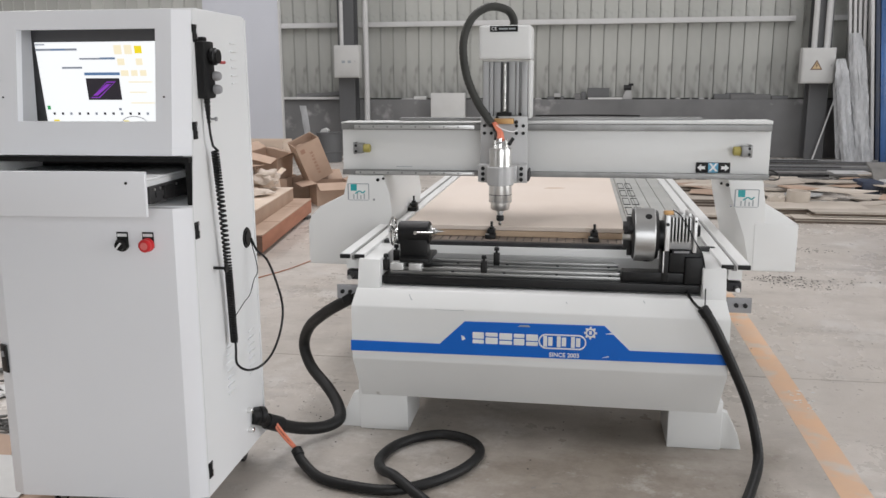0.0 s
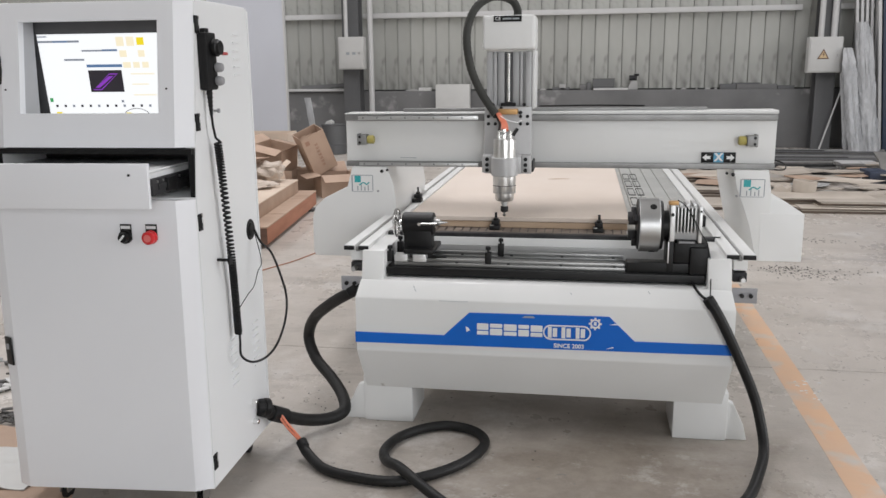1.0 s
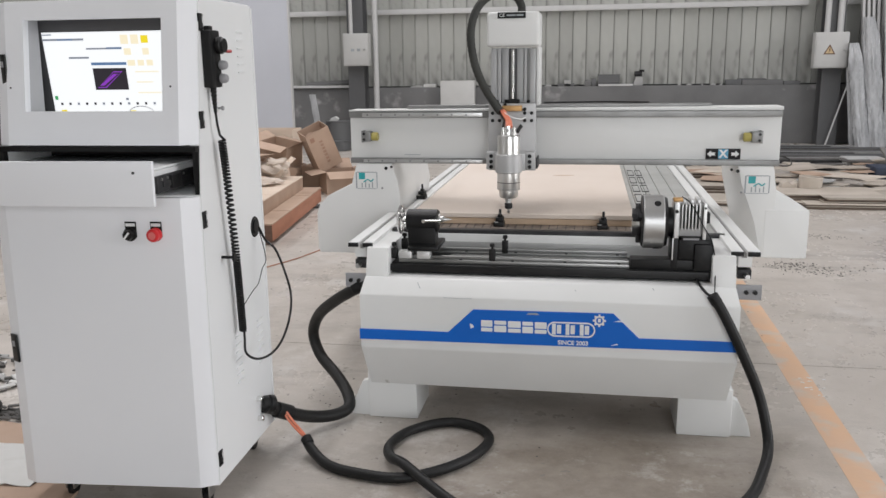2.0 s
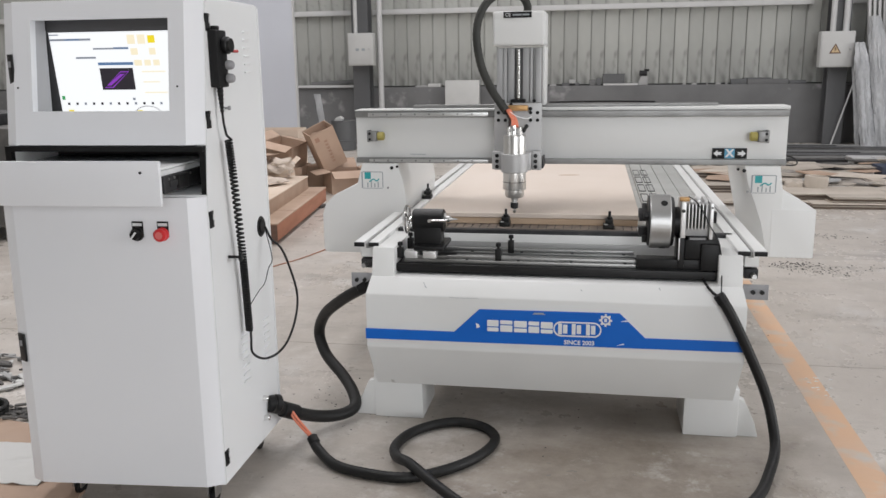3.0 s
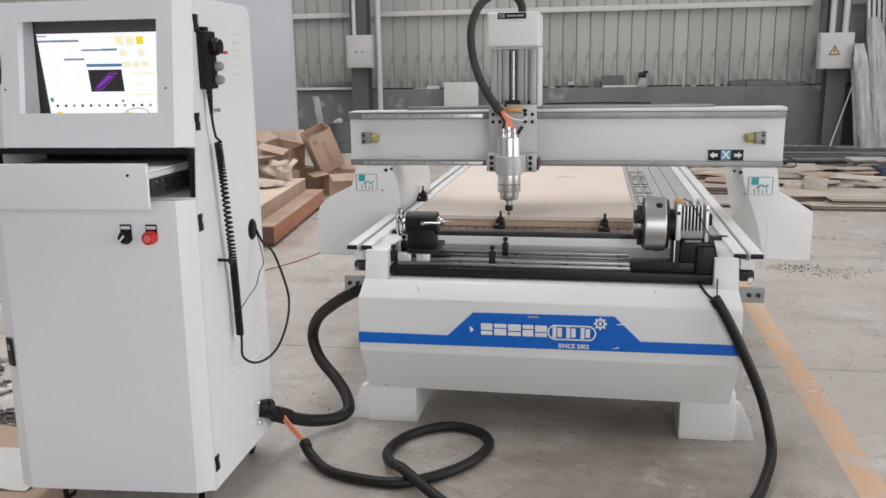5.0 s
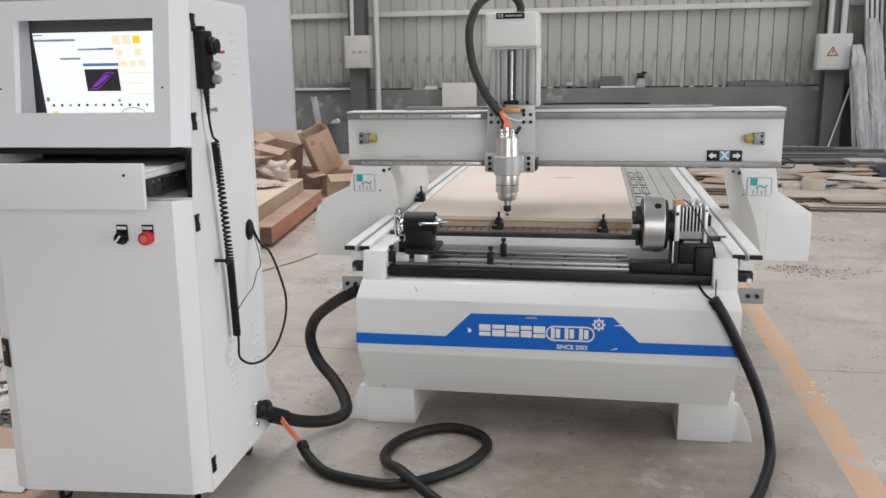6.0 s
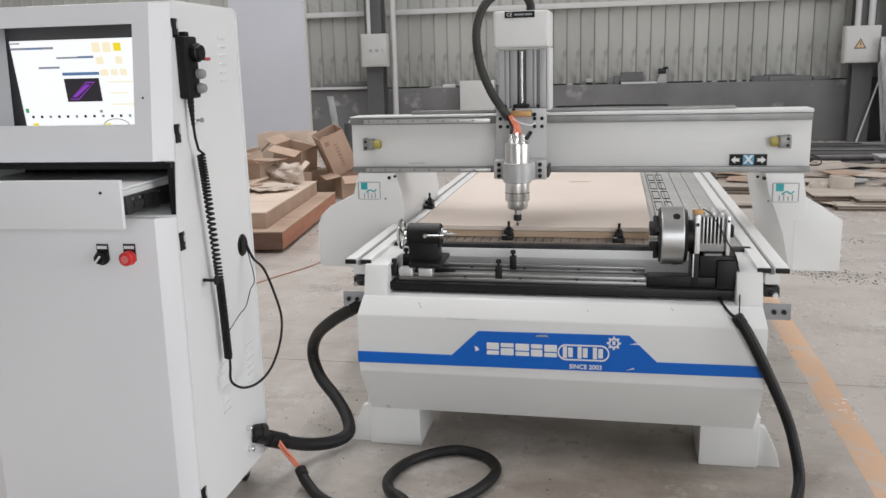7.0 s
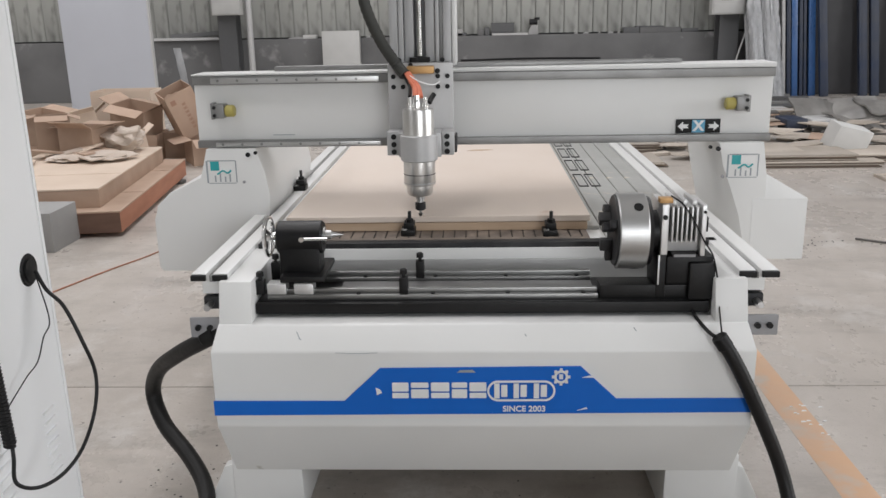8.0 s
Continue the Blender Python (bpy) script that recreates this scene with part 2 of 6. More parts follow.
def floor_noise(scale, detail, lo, hi, stretch=(1, 1, 1), rough=0.6):
    mp_ = cnt.nodes.new("ShaderNodeMapping")
    mp_.inputs["Scale"].default_value = stretch
    n_ = cnt.nodes.new("ShaderNodeTexNoise")
    n_.inputs["Scale"].default_value, n_.inputs["Detail"].default_value, n_.inputs["Roughness"].default_value = scale, detail, rough
    r_ = cnt.nodes.new("ShaderNodeMapRange")
    r_.inputs[1].default_value, r_.inputs[2].default_value = lo, hi
    cnt.links.new(ctc.outputs["Object"], mp_.inputs[0])
    cnt.links.new(mp_.outputs[0], n_.inputs["Vector"])
    cnt.links.new(n_.outputs["Fac"], r_.inputs[0])
    return r_.outputs[0]


def floor_mix(fac, a, b):
    m_ = cnt.nodes.new("ShaderNodeMix")
    m_.data_type = 'RGBA'
    cnt.links.new(fac, m_.inputs[0])
    for k, c in ((6, a), (7, b)):
        if isinstance(c, tuple):
            m_.inputs[k].default_value = (*c, 1)
        else:
            cnt.links.new(c, m_.inputs[k])
    return m_.outputs[2]


patch = floor_noise(0.45, 4, 0.38, 0.66)
cloud = floor_noise(1.7, 6, 0.40, 0.72, (1, 0.7, 1), 0.7)
smear = floor_noise(5.0, 5, 0.50, 0.80, (0.35, 1, 1), 0.7)
dust = floor_noise(2.6, 7, 0.54, 0.74, (1, 1, 1), 0.75)
grain = floor_noise(70, 3, 0.3, 0.7)
fleck = floor_noise(34, 2, 0.70, 0.74)
colour = floor_mix(patch, (0.575, 0.530, 0.485), (0.46, 0.420, 0.378))
colour = floor_mix(cloud, colour, (0.43, 0.392, 0.352))
colour = floor_mix(smear, colour, (0.33, 0.305, 0.275))
# brown blotches before the router, its shade on the floor painted in with them
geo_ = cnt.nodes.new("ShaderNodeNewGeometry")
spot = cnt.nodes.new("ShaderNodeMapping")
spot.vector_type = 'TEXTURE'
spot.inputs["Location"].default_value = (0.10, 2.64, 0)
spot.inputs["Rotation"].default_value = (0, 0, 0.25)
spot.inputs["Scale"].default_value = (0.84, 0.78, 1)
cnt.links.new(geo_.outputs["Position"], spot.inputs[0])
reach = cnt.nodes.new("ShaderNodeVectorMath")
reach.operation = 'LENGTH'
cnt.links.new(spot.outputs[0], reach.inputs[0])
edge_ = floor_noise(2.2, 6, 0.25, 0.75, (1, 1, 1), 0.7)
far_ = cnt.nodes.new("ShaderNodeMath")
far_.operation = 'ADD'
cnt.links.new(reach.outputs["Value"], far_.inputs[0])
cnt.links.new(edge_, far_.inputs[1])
stain_shade = cnt.nodes.new("ShaderNodeMapRange")
stain_shade.inputs[1].default_value, stain_shade.inputs[2].default_value, stain_shade.inputs[3].default_value, stain_shade.inputs[4].default_value = 1.00, 1.75, 0.92, 0.0
cnt.links.new(far_.outputs[0], stain_shade.inputs[0])
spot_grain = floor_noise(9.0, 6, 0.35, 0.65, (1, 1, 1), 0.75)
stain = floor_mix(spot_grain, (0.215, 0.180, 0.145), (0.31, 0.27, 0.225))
colour = floor_mix(stain_shade.outputs[0], colour, stain)
colour = floor_mix(dust, colour, (0.63, 0.605, 0.575))
colour = floor_mix(fleck, colour, (0.22, 0.20, 0.18))
colour = floor_mix(floor_noise(150, 2, 0.64, 0.72), colour, (0.30, 0.27, 0.24))
cnt.links.new(colour, cpb.inputs["Base Color"])
rr_ = cnt.nodes.new("ShaderNodeMapRange")
rr_.inputs[3].default_value, rr_.inputs[4].default_value = 0.24, 0.56
cnt.links.new(cloud, rr_.inputs[0])
cnt.links.new(rr_.outputs[0], cpb.inputs["Roughness"])
cbp = cnt.nodes.new("ShaderNodeBump")
cbp.inputs["Strength"].default_value, cbp.inputs["Distance"].default_value = 0.08, 0.005
cnt.links.new(grain, cbp.inputs["Height"])
cnt.links.new(cbp.outputs[0], cpb.inputs["Normal"])
JOINT = mat("dark_joint", (0.10, 0.092, 0.08), 0.85, s=8, fine=80, bump=0.1)
LINE = mat("worn_orange_line", (0.66, 0.42, 0.26), 0.55, col2=(0.58, 0.42, 0.31), amt=0.8, s=3, fine=40, bump=0.05, speck=(0.53, 0.50, 0.46, 0.50, 7, 0.20))
SIDING = mat("grey_steel_siding", (0.39, 0.395, 0.37), 0.5, 0.1, col2=(0.29, 0.293, 0.275), amt=0.9, s=1.4, fine=40, bump=0.05, rnd=0.10, speck=(0.155, 0.155, 0.145, 0.60, 3.2, 0.15), aniso=(1, 1, 0.45))
RENDERED = mat("grey_cement_wall", (0.17, 0.17, 0.17), 0.85, col2=(0.115, 0.115, 0.115), amt=0.9, s=1.1, fine=30, bump=0.12, speck=(0.34, 0.335, 0.33, 0.62, 3.0, 0.15))
COLUMN = mat("grey_steel_column", (0.12, 0.122, 0.125), 0.6, 0.2, s=2, fine=40, bump=0.05)
BOXW = mat("grey_white_enamel", (0.55, 0.55, 0.535), 0.45, s=4, fine=90, bump=0.03)
PIPE = mat("pale_plastic_pipe", (0.55, 0.55, 0.545), 0.45, s=4, fine=90, bump=0.03)
PANEL = mat("blue_grey_board", (0.52, 0.54, 0.59), 0.5, col2=(0.47, 0.485, 0.53), amt=0.7, s=0.8, fine=50, bump=0.03)
ROOFM = mat("roof_sheet", (0.42, 0.43, 0.43), 0.6, s=1, fine=30, bump=0.05)
PLATE = mat("dull_aluminium_plate", (0.50, 0.50, 0.50), 0.5, 0.35, col2=(0.43, 0.43, 0.43), amt=0.7, s=9, fine=150, bump=0.03)
MILKY = mat("dusty_film_sheet", (0.26, 0.25, 0.235), 0.4, col2=(0.16, 0.155, 0.148), amt=0.9, s=4, fine=40, bump=0.2, rnd=0.15)
for m_ in (BLACK, BLACKP, ALUD, RUBBER, BLUE):
    m_.node_tree.nodes["Principled BSDF"].inputs["Specular IOR Level"].default_value = 0.28
# brown of the sign print, also the shaded end of the lower package
DARKB = mat("brown_print_and_shaded_end", (0.14, 0.080, 0.058), 0.75, col2=(0.20, 0.12, 0.085), amt=0.7, s=4, fine=60, bump=0.08, aniso=(1, 1, 5))
FADED = mat("faded_red_ink", (0.38, 0.225, 0.16), 0.75, s=9, fine=80, bump=0.02)
KRAFT = mat("brown_cardboard", (0.45, 0.325, 0.245), 0.75, col2=(0.34, 0.235, 0.17), amt=0.7, s=3, fine=90, bump=0.06, rnd=0.13)
KRAFTP = mat("pale_cardboard", (0.72, 0.595, 0.485), 0.75, col2=(0.60, 0.475, 0.375), amt=0.7, s=2.5, fine=80, bump=0.06, rnd=0.12)
KRAFTR = mat("reddish_board_edge", (0.44, 0.20, 0.125), 0.75, col2=(0.34, 0.15, 0.09), amt=0.7, s=2.5, fine=60, bump=0.08, aniso=(1, 1, 6))
# cardboard darkened to stand for the shade between stacked sheets
KRAFTD = mat("shaded_board_core", (0.15, 0.115, 0.09), 0.85, col2=(0.23, 0.175, 0.13), amt=0.8, s=5, fine=60, bump=0.1, rnd=0.2)
DARKC = mat("dark_scrap", (0.06, 0.058, 0.055), 0.7, col2=(0.15, 0.14, 0.13), amt=0.8, s=6, fine=60, bump=0.1, rnd=0.3)
GREYBOX = mat("grey_carton", (0.36, 0.36, 0.355), 0.7, col2=(0.29, 0.285, 0.28), s=3, fine=60, bump=0.06)
PAPER = mat("crumpled_packing_paper", (0.60, 0.52, 0.45), 0.6, col2=(0.45, 0.37, 0.30), amt=0.8, s=6, fine=40, bump=0.25)
FOAM = mat("white_foam", (0.60, 0.60, 0.585), 0.8, s=5, fine=110, bump=0.1)
WRAP = mat("milky_plastic_film", (0.50, 0.51, 0.52), 0.28, col2=(0.30, 0.305, 0.315), amt=0.8, s=5, fine=26, bump=0.5, aniso=(1, 1, 0.35))
BLUEPL = mat("blue_film_profile", (0.05, 0.14, 0.36), 0.3, col2=(0.02, 0.05, 0.12), amt=0.8, s=3, fine=40, bump=0.05, aniso=(1, 1, 0.3))
SHEET = mat("dusty_beige_board", (0.51, 0.455, 0.395), 0.8, col2=(0.38, 0.33, 0.275), amt=0.8, s=2.2, fine=70, bump=0.08, rnd=0.22, speck=(0.30, 0.25, 0.20, 0.66, 6, 0.12))
DULLBLUE = mat("dusty_blue_film", (0.022, 0.036, 0.075), 0.45, col2=(0.05, 0.055, 0.068), amt=0.8, s=3, fine=40, bump=0.05)
DARKSH = mat("dark_glossy_sheet", (0.050, 0.050, 0.054), 0.4, col2=(0.075, 0.075, 0.08), amt=0.8, s=1.2, fine=30, bump=0.05)
SCREENW = glow("screen_white", (0.96, 0.98, 1.0), 1.5)
SCREENY = glow("screen_cream", (1.0, 0.90, 0.66), 1.4)
SCREENYY = glow("screen_yellow", (1.0, 0.80, 0.02), 1.3)
SCREENK = glow("screen_dark", (0.025, 0.02, 0.03), 1.0)
SCREENP = glow("screen_purple", (0.33, 0.05, 0.65), 1.1)
SCREENB = glow("screen_blue", (0.16, 0.30, 0.56), 0.9)
SCREENG = glow("screen_grey", (0.42, 0.46, 0.55), 0.8)
SCREENGR = glow("screen_green", (0.10, 0.62, 0.22), 0.8)
CLEAR = bpy.data.materials.new("clear_polished_sleeve")
CLEAR.use_nodes = True
cb = CLEAR.node_tree.nodes["Principled BSDF"]
cb.inputs["Base Color"].default_value = (0.90, 0.89, 0.87, 1)
cb.inputs["Roughness"].default_value = 0.08
cb.inputs["Transmission Weight"].default_value = 0.75
cb.inputs["IOR"].default_value = 1.35

# ---- the hall ----
floor = single("floor", box(-16, 13, -9, 15.75, -0.16, -0.012), JOINT, "grey concrete factory floor with thin joints", kind="structure")
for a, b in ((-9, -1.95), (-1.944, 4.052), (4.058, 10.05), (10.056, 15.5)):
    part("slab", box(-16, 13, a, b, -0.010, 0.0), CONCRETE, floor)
single("floor_line", prism([(0.950, -9), (1.050, -9), (1.082, 8.2), (0.965, 8.2)], 'z', -0.004, 0.0006), LINE, "worn orange painted safety line on concrete", kind="structure")

wall_n = thing("wall_north", (0, 15.6, 0), "grey steel-clad factory wall over a cement plinth", "", kind="structure")
part("plinth", box(-16, 13, 15.40, 15.75, 0, 1.0, 0.012), RENDERED, wall_n, "grey cement plinth wall")
part("backing", box(-16, 13, 15.70, 15.75, 1.0, 7.0), COLUMN, wall_n)
part("ledge", box(-5.45, -4.30, 15.34, 15.46, 1.005, 1.05, 0.008), PIPE, wall_n, "pale ledge strip")
for k, (a, b) in enumerate(((-16, -4.25), (-3.97, 3.62), (4.2, 13))):
    part("girt", box(a, b, 15.44, 15.54, 2.30, 2.39, 0.006), PIPE, wall_n, "pale horizontal girt")
panel0 = part("siding_panel", merge(box(-15.971, -15.739, 15.58, 15.62, 1.02, 7.0, 0.005, 1), box(-15.971, -15.957, 15.568, 15.60, 1.02, 7.0, 0.004, 1)), SIDING, wall_n)
repeat(panel0, [(0.238 * i, 0, 0) for i in range(1, 121)])

single("wall_west", box(-16.2, -16, -9, 15.75, 0, 7.0), SIDING, "grey steel wall", kind="structure")
wall_e = thing("wall_east", (13, 3, 0), "grey steel wall with a wide open door", "", kind="structure")
for n, b in (("wall_piece", box(13, 13.2, -9, -2.6, 0, 7)), ("wall_piece", box(13, 13.2, 6.6, 15.75, 0, 7)), ("lintel", box(13, 13.2, -2.6, 6.6, 5.3, 7))):
    part(n, b, SIDING, wall_e)
wall_s = thing("wall_south", (0, -9, 0), "grey steel wall with a wide open gate", "", kind="structure")
for n, b in (("wall_piece", box(-16, 0.9, -9.2, -9, 0, 7)), ("wall_piece", box(8.1, 13, -9.2, -9, 0, 7)), ("lintel", box(0.9, 8.1, -9.2, -9, 5.0, 7))):
    part(n, b, SIDING, wall_s)
ceiling = bmesh.new()
pieces = []
xs = [-16.2, -9.8, -8.2, -2.8, -1.2, 4.2, 5.8, 13.2]
for i in range(0, len(xs), 2):
    pieces.append(box(xs[i], xs[i + 1], -9.2, 15.8, 7.0, 7.12))
for i in (1, 3, 5):
    pieces.append(box(xs[i], xs[i + 1], -9.2, 4.5, 7.0, 7.12))
    pieces.append(box(xs[i], xs[i + 1], 14.7, 15.8, 7.0, 7.12))
single("ceiling", merge(*pieces), ROOFM, "grey steel roof with long roof lights", kind="structure")


def steel_column(x):
    c = thing("steel_column", (x, 15.3, 0), "dark grey steel column against the factory wall", "column", kind="structure")
    part("web", box(x - 0.02, x + 0.02, 15.12, 15.36, 0, 7), COLUMN, c)
    part("flange", box(x - 0.15, x + 0.15, 15.09, 15.12, 0, 7), COLUMN, c)
    part("flange", box(x - 0.15, x + 0.15, 15.36, 15.385, 0, 7), COLUMN, c)


for cx in (-12.2, -4.12, 3.98, 12.0):
    steel_column(cx)


def wall_cabinet(x0, x1, z0, z1, label):
    c = thing("switch_box", ((x0 + x1) / 2, 15.0, z0), label, "switch box", "switch boxes on the columns")
    part("body", box(x0, x1, 14.90, 15.09, z0, z1, 0.01), BOXW, c)
    d = part("door", box(x0 + 0.02, x1 - 0.02, 14.885, 14.90, z0 + 0.02, z1 - 0.02, 0.004), BOXW, c)
    part("lock", cyl((x1 - 0.07, 14.872, (z0 + z1) / 2), (x1 - 0.07, 14.886, (z0 + z1) / 2), 0.016, 14), STEEL, d)
    return c, d


ca, da = wall_cabinet(-4.295, -3.835, 1.40, 1.965, "pale grey metal switch box on a steel column")
for xx in (-4.12, -4.01):
    part("vent_mark", box(xx - 0.03, xx + 0.03, 14.883, 14.886, 1.655, 1.70), GREYP, da)
cb_, db_ = wall_cabinet(3.64, 4.16, 1.27, 1.84, "pale grey switch box with a faded warning triangle")
part("warning_border", prism([(3.772, 1.488), (3.958, 1.488), (3.865, 1.649)], 'y', 14.880, 14.884), DARKB, db_, "dark brown triangle border")
part("warning_field", prism([(3.801, 1.505), (3.929, 1.505), (3.865, 1.617)], 'y', 14.876, 14.879), SIGNF, db_, "faded yellow warning field")
part("warning_bolt", prism([(3.868, 1.594), (3.846, 1.554), (3.863, 1.554), (3.852, 1.513), (3.884, 1.564), (3.867, 1.564), (3.880, 1.594)], 'y', 14.872, 14.875), DARKB, db_, "dark flash mark")


def wall_pipe(x, y, z0, z1, r, label):
    c = thing("wall_pipe", (x, y, z0), label, "pipe")
    part("pipe", cyl((x, y, z0), (x, y, z1), r, 16), PIPE, c)
    for z in (2.75, 4.2):
        part("clip", box(x - r - 0.01, x + r + 0.01, y - r - 0.004, y + r + 0.03, z, z + 0.04, 0.003), STEEL, c)


wall_pipe(-3.78, 15.2, 0, 7.0, 0.052, "pale plastic pipe down a factory wall")
wall_pipe(-4.18, 15.03, 1.965, 7.0, 0.035, "pale conduit above a switch box")
wall_pipe(3.84, 15.03, 1.84, 7.0, 0.045, "pale conduit above a switch box")
wall_pipe(4.04, 15.03, 1.84, 7.0, 0.05, "pale conduit above a switch box")
single("brace_rod", tube([(4.27, 14.95, 1.24), (3.92, 14.9, 0.02)], 0.014, 8, 2), PIPE, "thin pale rod leaning below a switch box", "rod")

# board standing before the wall, clutter on the plinth
bd = thing("grey_board", (-5.25, 13.0, 0), "tall smooth blue-grey board standing before the wall", "board")
part("sheet", box(-5.86, -4.62, 13.0, 13.06, 0.0, 4.2, 0.006), PANEL, bd)
part("edge_strip", box(-4.62, -4.60, 12.995, 13.065, 0.0, 4.2), PIPE, bd)
single("white_board", box(-2.60, -1.98, 15.20, 15.36, 0.0, 1.12, 0.01), BOXW, "white board leaning on a cement plinth", "board")
single("parts_tray", merge(box(0.19, 0.565, 15.42, 15.56, 1.034, 1.06, 0.01), box(0.19, 0.565, 15.42, 15.44, 1.06, 1.19), box(0.19, 0.22, 15.44, 15.56, 1.06, 1.19), box(0.535, 0.565, 15.44, 15.56, 1.06, 1.19), box(0.18, 0.575, 15.415, 15.44, 1.19, 1.20)), COLUMN, "dark grey tray lying on a wall ledge", "tray")
single("trim_strip", box(0.20, 0.80, 15.40, 15.56, 1.0, 1.032, 0.004), PIPE, "pale trim strip lying under a tray", "strip")
sm = thing("small_motor", (0.90, 15.48, 1.0), "small dark motor lying on a wall ledge", "motor")
part("stand", prism([(0.80, 1.0), (0.97, 1.0), (0.96, 1.15), (0.86, 1.16), (0.82, 1.08)], 'y', 15.45, 15.53, 0.005), GREYBOX, sm, "grey stand")
part("body", cyl((0.82, 15.47, 1.205), (0.95, 15.47, 1.205), 0.045, 18, 0.008), ALUD, sm)
part("terminal_box", box(0.90, 0.985, 15.44, 15.51, 1.235, 1.275, 0.006), BLACK, sm)
for x0, x1, z1, h, m_ in ((-0.04, 0.07, 0, 0.10, RENDERED), (0.08, 0.16, 0, 0.13, COLUMN), (-0.40, -0.28, 0, 0.11, GREYBOX), (-0.52, -0.22, 0, 0.05, COLUMN), (-2.95, -2.72, 0, 0.06, FOAM), (2.36, 2.62, 0, 0.09, COLUMN), (2.63, 3.30, 0, 0.085, RENDERED), (2.56, 3.02, 0.086, 0.022, COLUMN), (3.31, 3.58, 0, 0.06, COLUMN), (-2.62, -2.36, 0, 0.09, BOXW)):
    single("offcut", box(x0, x1, 15.41, 15.53, 1.0 + z1, 1.0 + z1 + h, 0.008), m_, "dusty offcut lying on a wall ledge", "offcut", "offcuts on the ledge")
for x0, x1 in ((1.55, 1.62), (1.70, 1.80), (1.95, 1.99), (2.10, 2.20), (2.26, 2.31), (-1.9, -1.82), (-3.2, -2.95), (-0.75, -0.62)):
    single("mortar_lump", prism([(x0, 1.0), (x1, 1.0), (x1 - 0.01, 1.024), ((x0 + x1) / 2, 1.035), (x0 + 0.015, 1.02)], 'y', 15.41, 15.47, 0.004), GREYBOX, "pale lump of mortar on a wall ledge", "mortar lump", "mortar lumps on the ledge")
single("ledge_bar", box(-5.20, -4.31, 15.46, 15.52, 1.06, 1.13, 0.006), RENDERED, "grey bar lying on a wall ledge", "bar").rotation_euler = (0, -0.05, 0)
single("plastic_strip", tube([(-5.05, 13.6, 0.0), (-5.02, 13.6, 0.7), (-5.0, 13.6, 1.0)], 0.055, 7, 5), WRAP, "crumpled strip of clear plastic standing upright", "plastic strip")

# ---- the router ----
M = thing("cnc_router", (-0.095, 3.2, 0), "white steel wood router with a gantry and blue front stripe", "cnc machine")


def loft_x(prof):
    """A body between two ends: rows of (y, z, left x, right x)."""
    bm = bmesh.new()
    a = [bm.verts.new((p[2], p[0], p[1])) for p in prof]
    b = [bm.verts.new((p[3], p[0], p[1])) for p in prof]
    n = len(prof)
    bm.faces.new(a)
    bm.faces.new(b[::-1])
    for i in range(n):
        bm.faces.new((a[i], a[(i + 1) % n], b[(i + 1) % n], b[i]))
    bmesh.ops.bevel(bm, geom=bm.edges[:], offset=0.005, segments=2, affect='EDGES', profile=0.6)
    return bm


frame_body = part("bed_frame", loft_x([(3.21, 0.610, -0.780, 0.590), (3.140, 0.608, -0.784, 0.594), (3.095, 0.548, -0.797, 0.607), (3.095, 0.336, -0.797, 0.607),
                          (3.18, 0.156, -0.784, 0.592), (5.82, 0.156, -0.784, 0.592), (5.90, 0.336, -0.797, 0.607), (5.90, 0.610, -0.780, 0.590)]), WHITE, M, "white painted welded steel frame")
part("stub", prism([(3.142, 0.606), (3.172, 0.716), (3.50, 0.716), (3.50, 0.606)], 'x', -0.782, -0.695, 0.005), WHITE, M)
part("stub", prism([(3.142, 0.606), (3.172, 0.716), (3.50, 0.716), (3.50, 0.606)], 'x', 0.510, 0.594, 0.005), WHITE, M)
part("deck", box(-0.775, 0.585, 3.485, 5.90, 0.606, 0.714, 0.005), WHITE, M)
# plate added over the white deck to darken the shaded recess
part("deck_front", box(-0.69, 0.505, 3.478, 3.4845, 0.612, 0.682, 0.002), RECESS, M, "bed front sheet, recess shade in its grey")
foot0 = part("foot", prism([(3.20, 0), (3.45, 0), (3.45, 0.20), (3.185, 0.20)], 'x', -0.80, -0.60, 0.006), WHITE, M)
repeat(foot0, [(1.216, 0, 0), (0, 2.35, 0), (1.216, 2.35, 0)])
part("foot_gusset", prism([(-0.885, 0), (-0.80, 0), (-0.80, 0.155), (-0.83, 0.145), (-0.868, 0.06)], 'y', 3.215, 3.25, 0.004), WHITE, M)
part("foot_gusset", prism([(0.695, 0), (0.616, 0), (0.616, 0.155), (0.64, 0.145), (0.68, 0.06)], 'y', 3.215, 3.25, 0.004), WHITE, M)

# blue stripe with plain white shapes in place of the maker's mark
stripe = part("stripe", prism([(-0.799, 0.370), (-0.799, 0.411), (-0.452, 0.411), (-0.355, 0.504), (0.162, 0.508), (0.256, 0.417), (0.608, 0.418), (0.608, 0.379)], 'y', 3.0905, 3.0945), BLUE, M, "blue vinyl stripe")
lx = -0.325
for k, w in enumerate((0.043, 0.046, 0.048, 0.040, 0.044)):
    slit = 0.436 + 0.010 * (k % 2)
    part("mark", merge(box(lx, lx + w, 3.087, 3.090, slit + 0.004, 0.465, 0.002, 1), box(lx, lx + w, 3.087, 3.090, 0.421, slit, 0.002, 1)), WVINYL, stripe, "white vinyl block")
    lx += w + 0.006


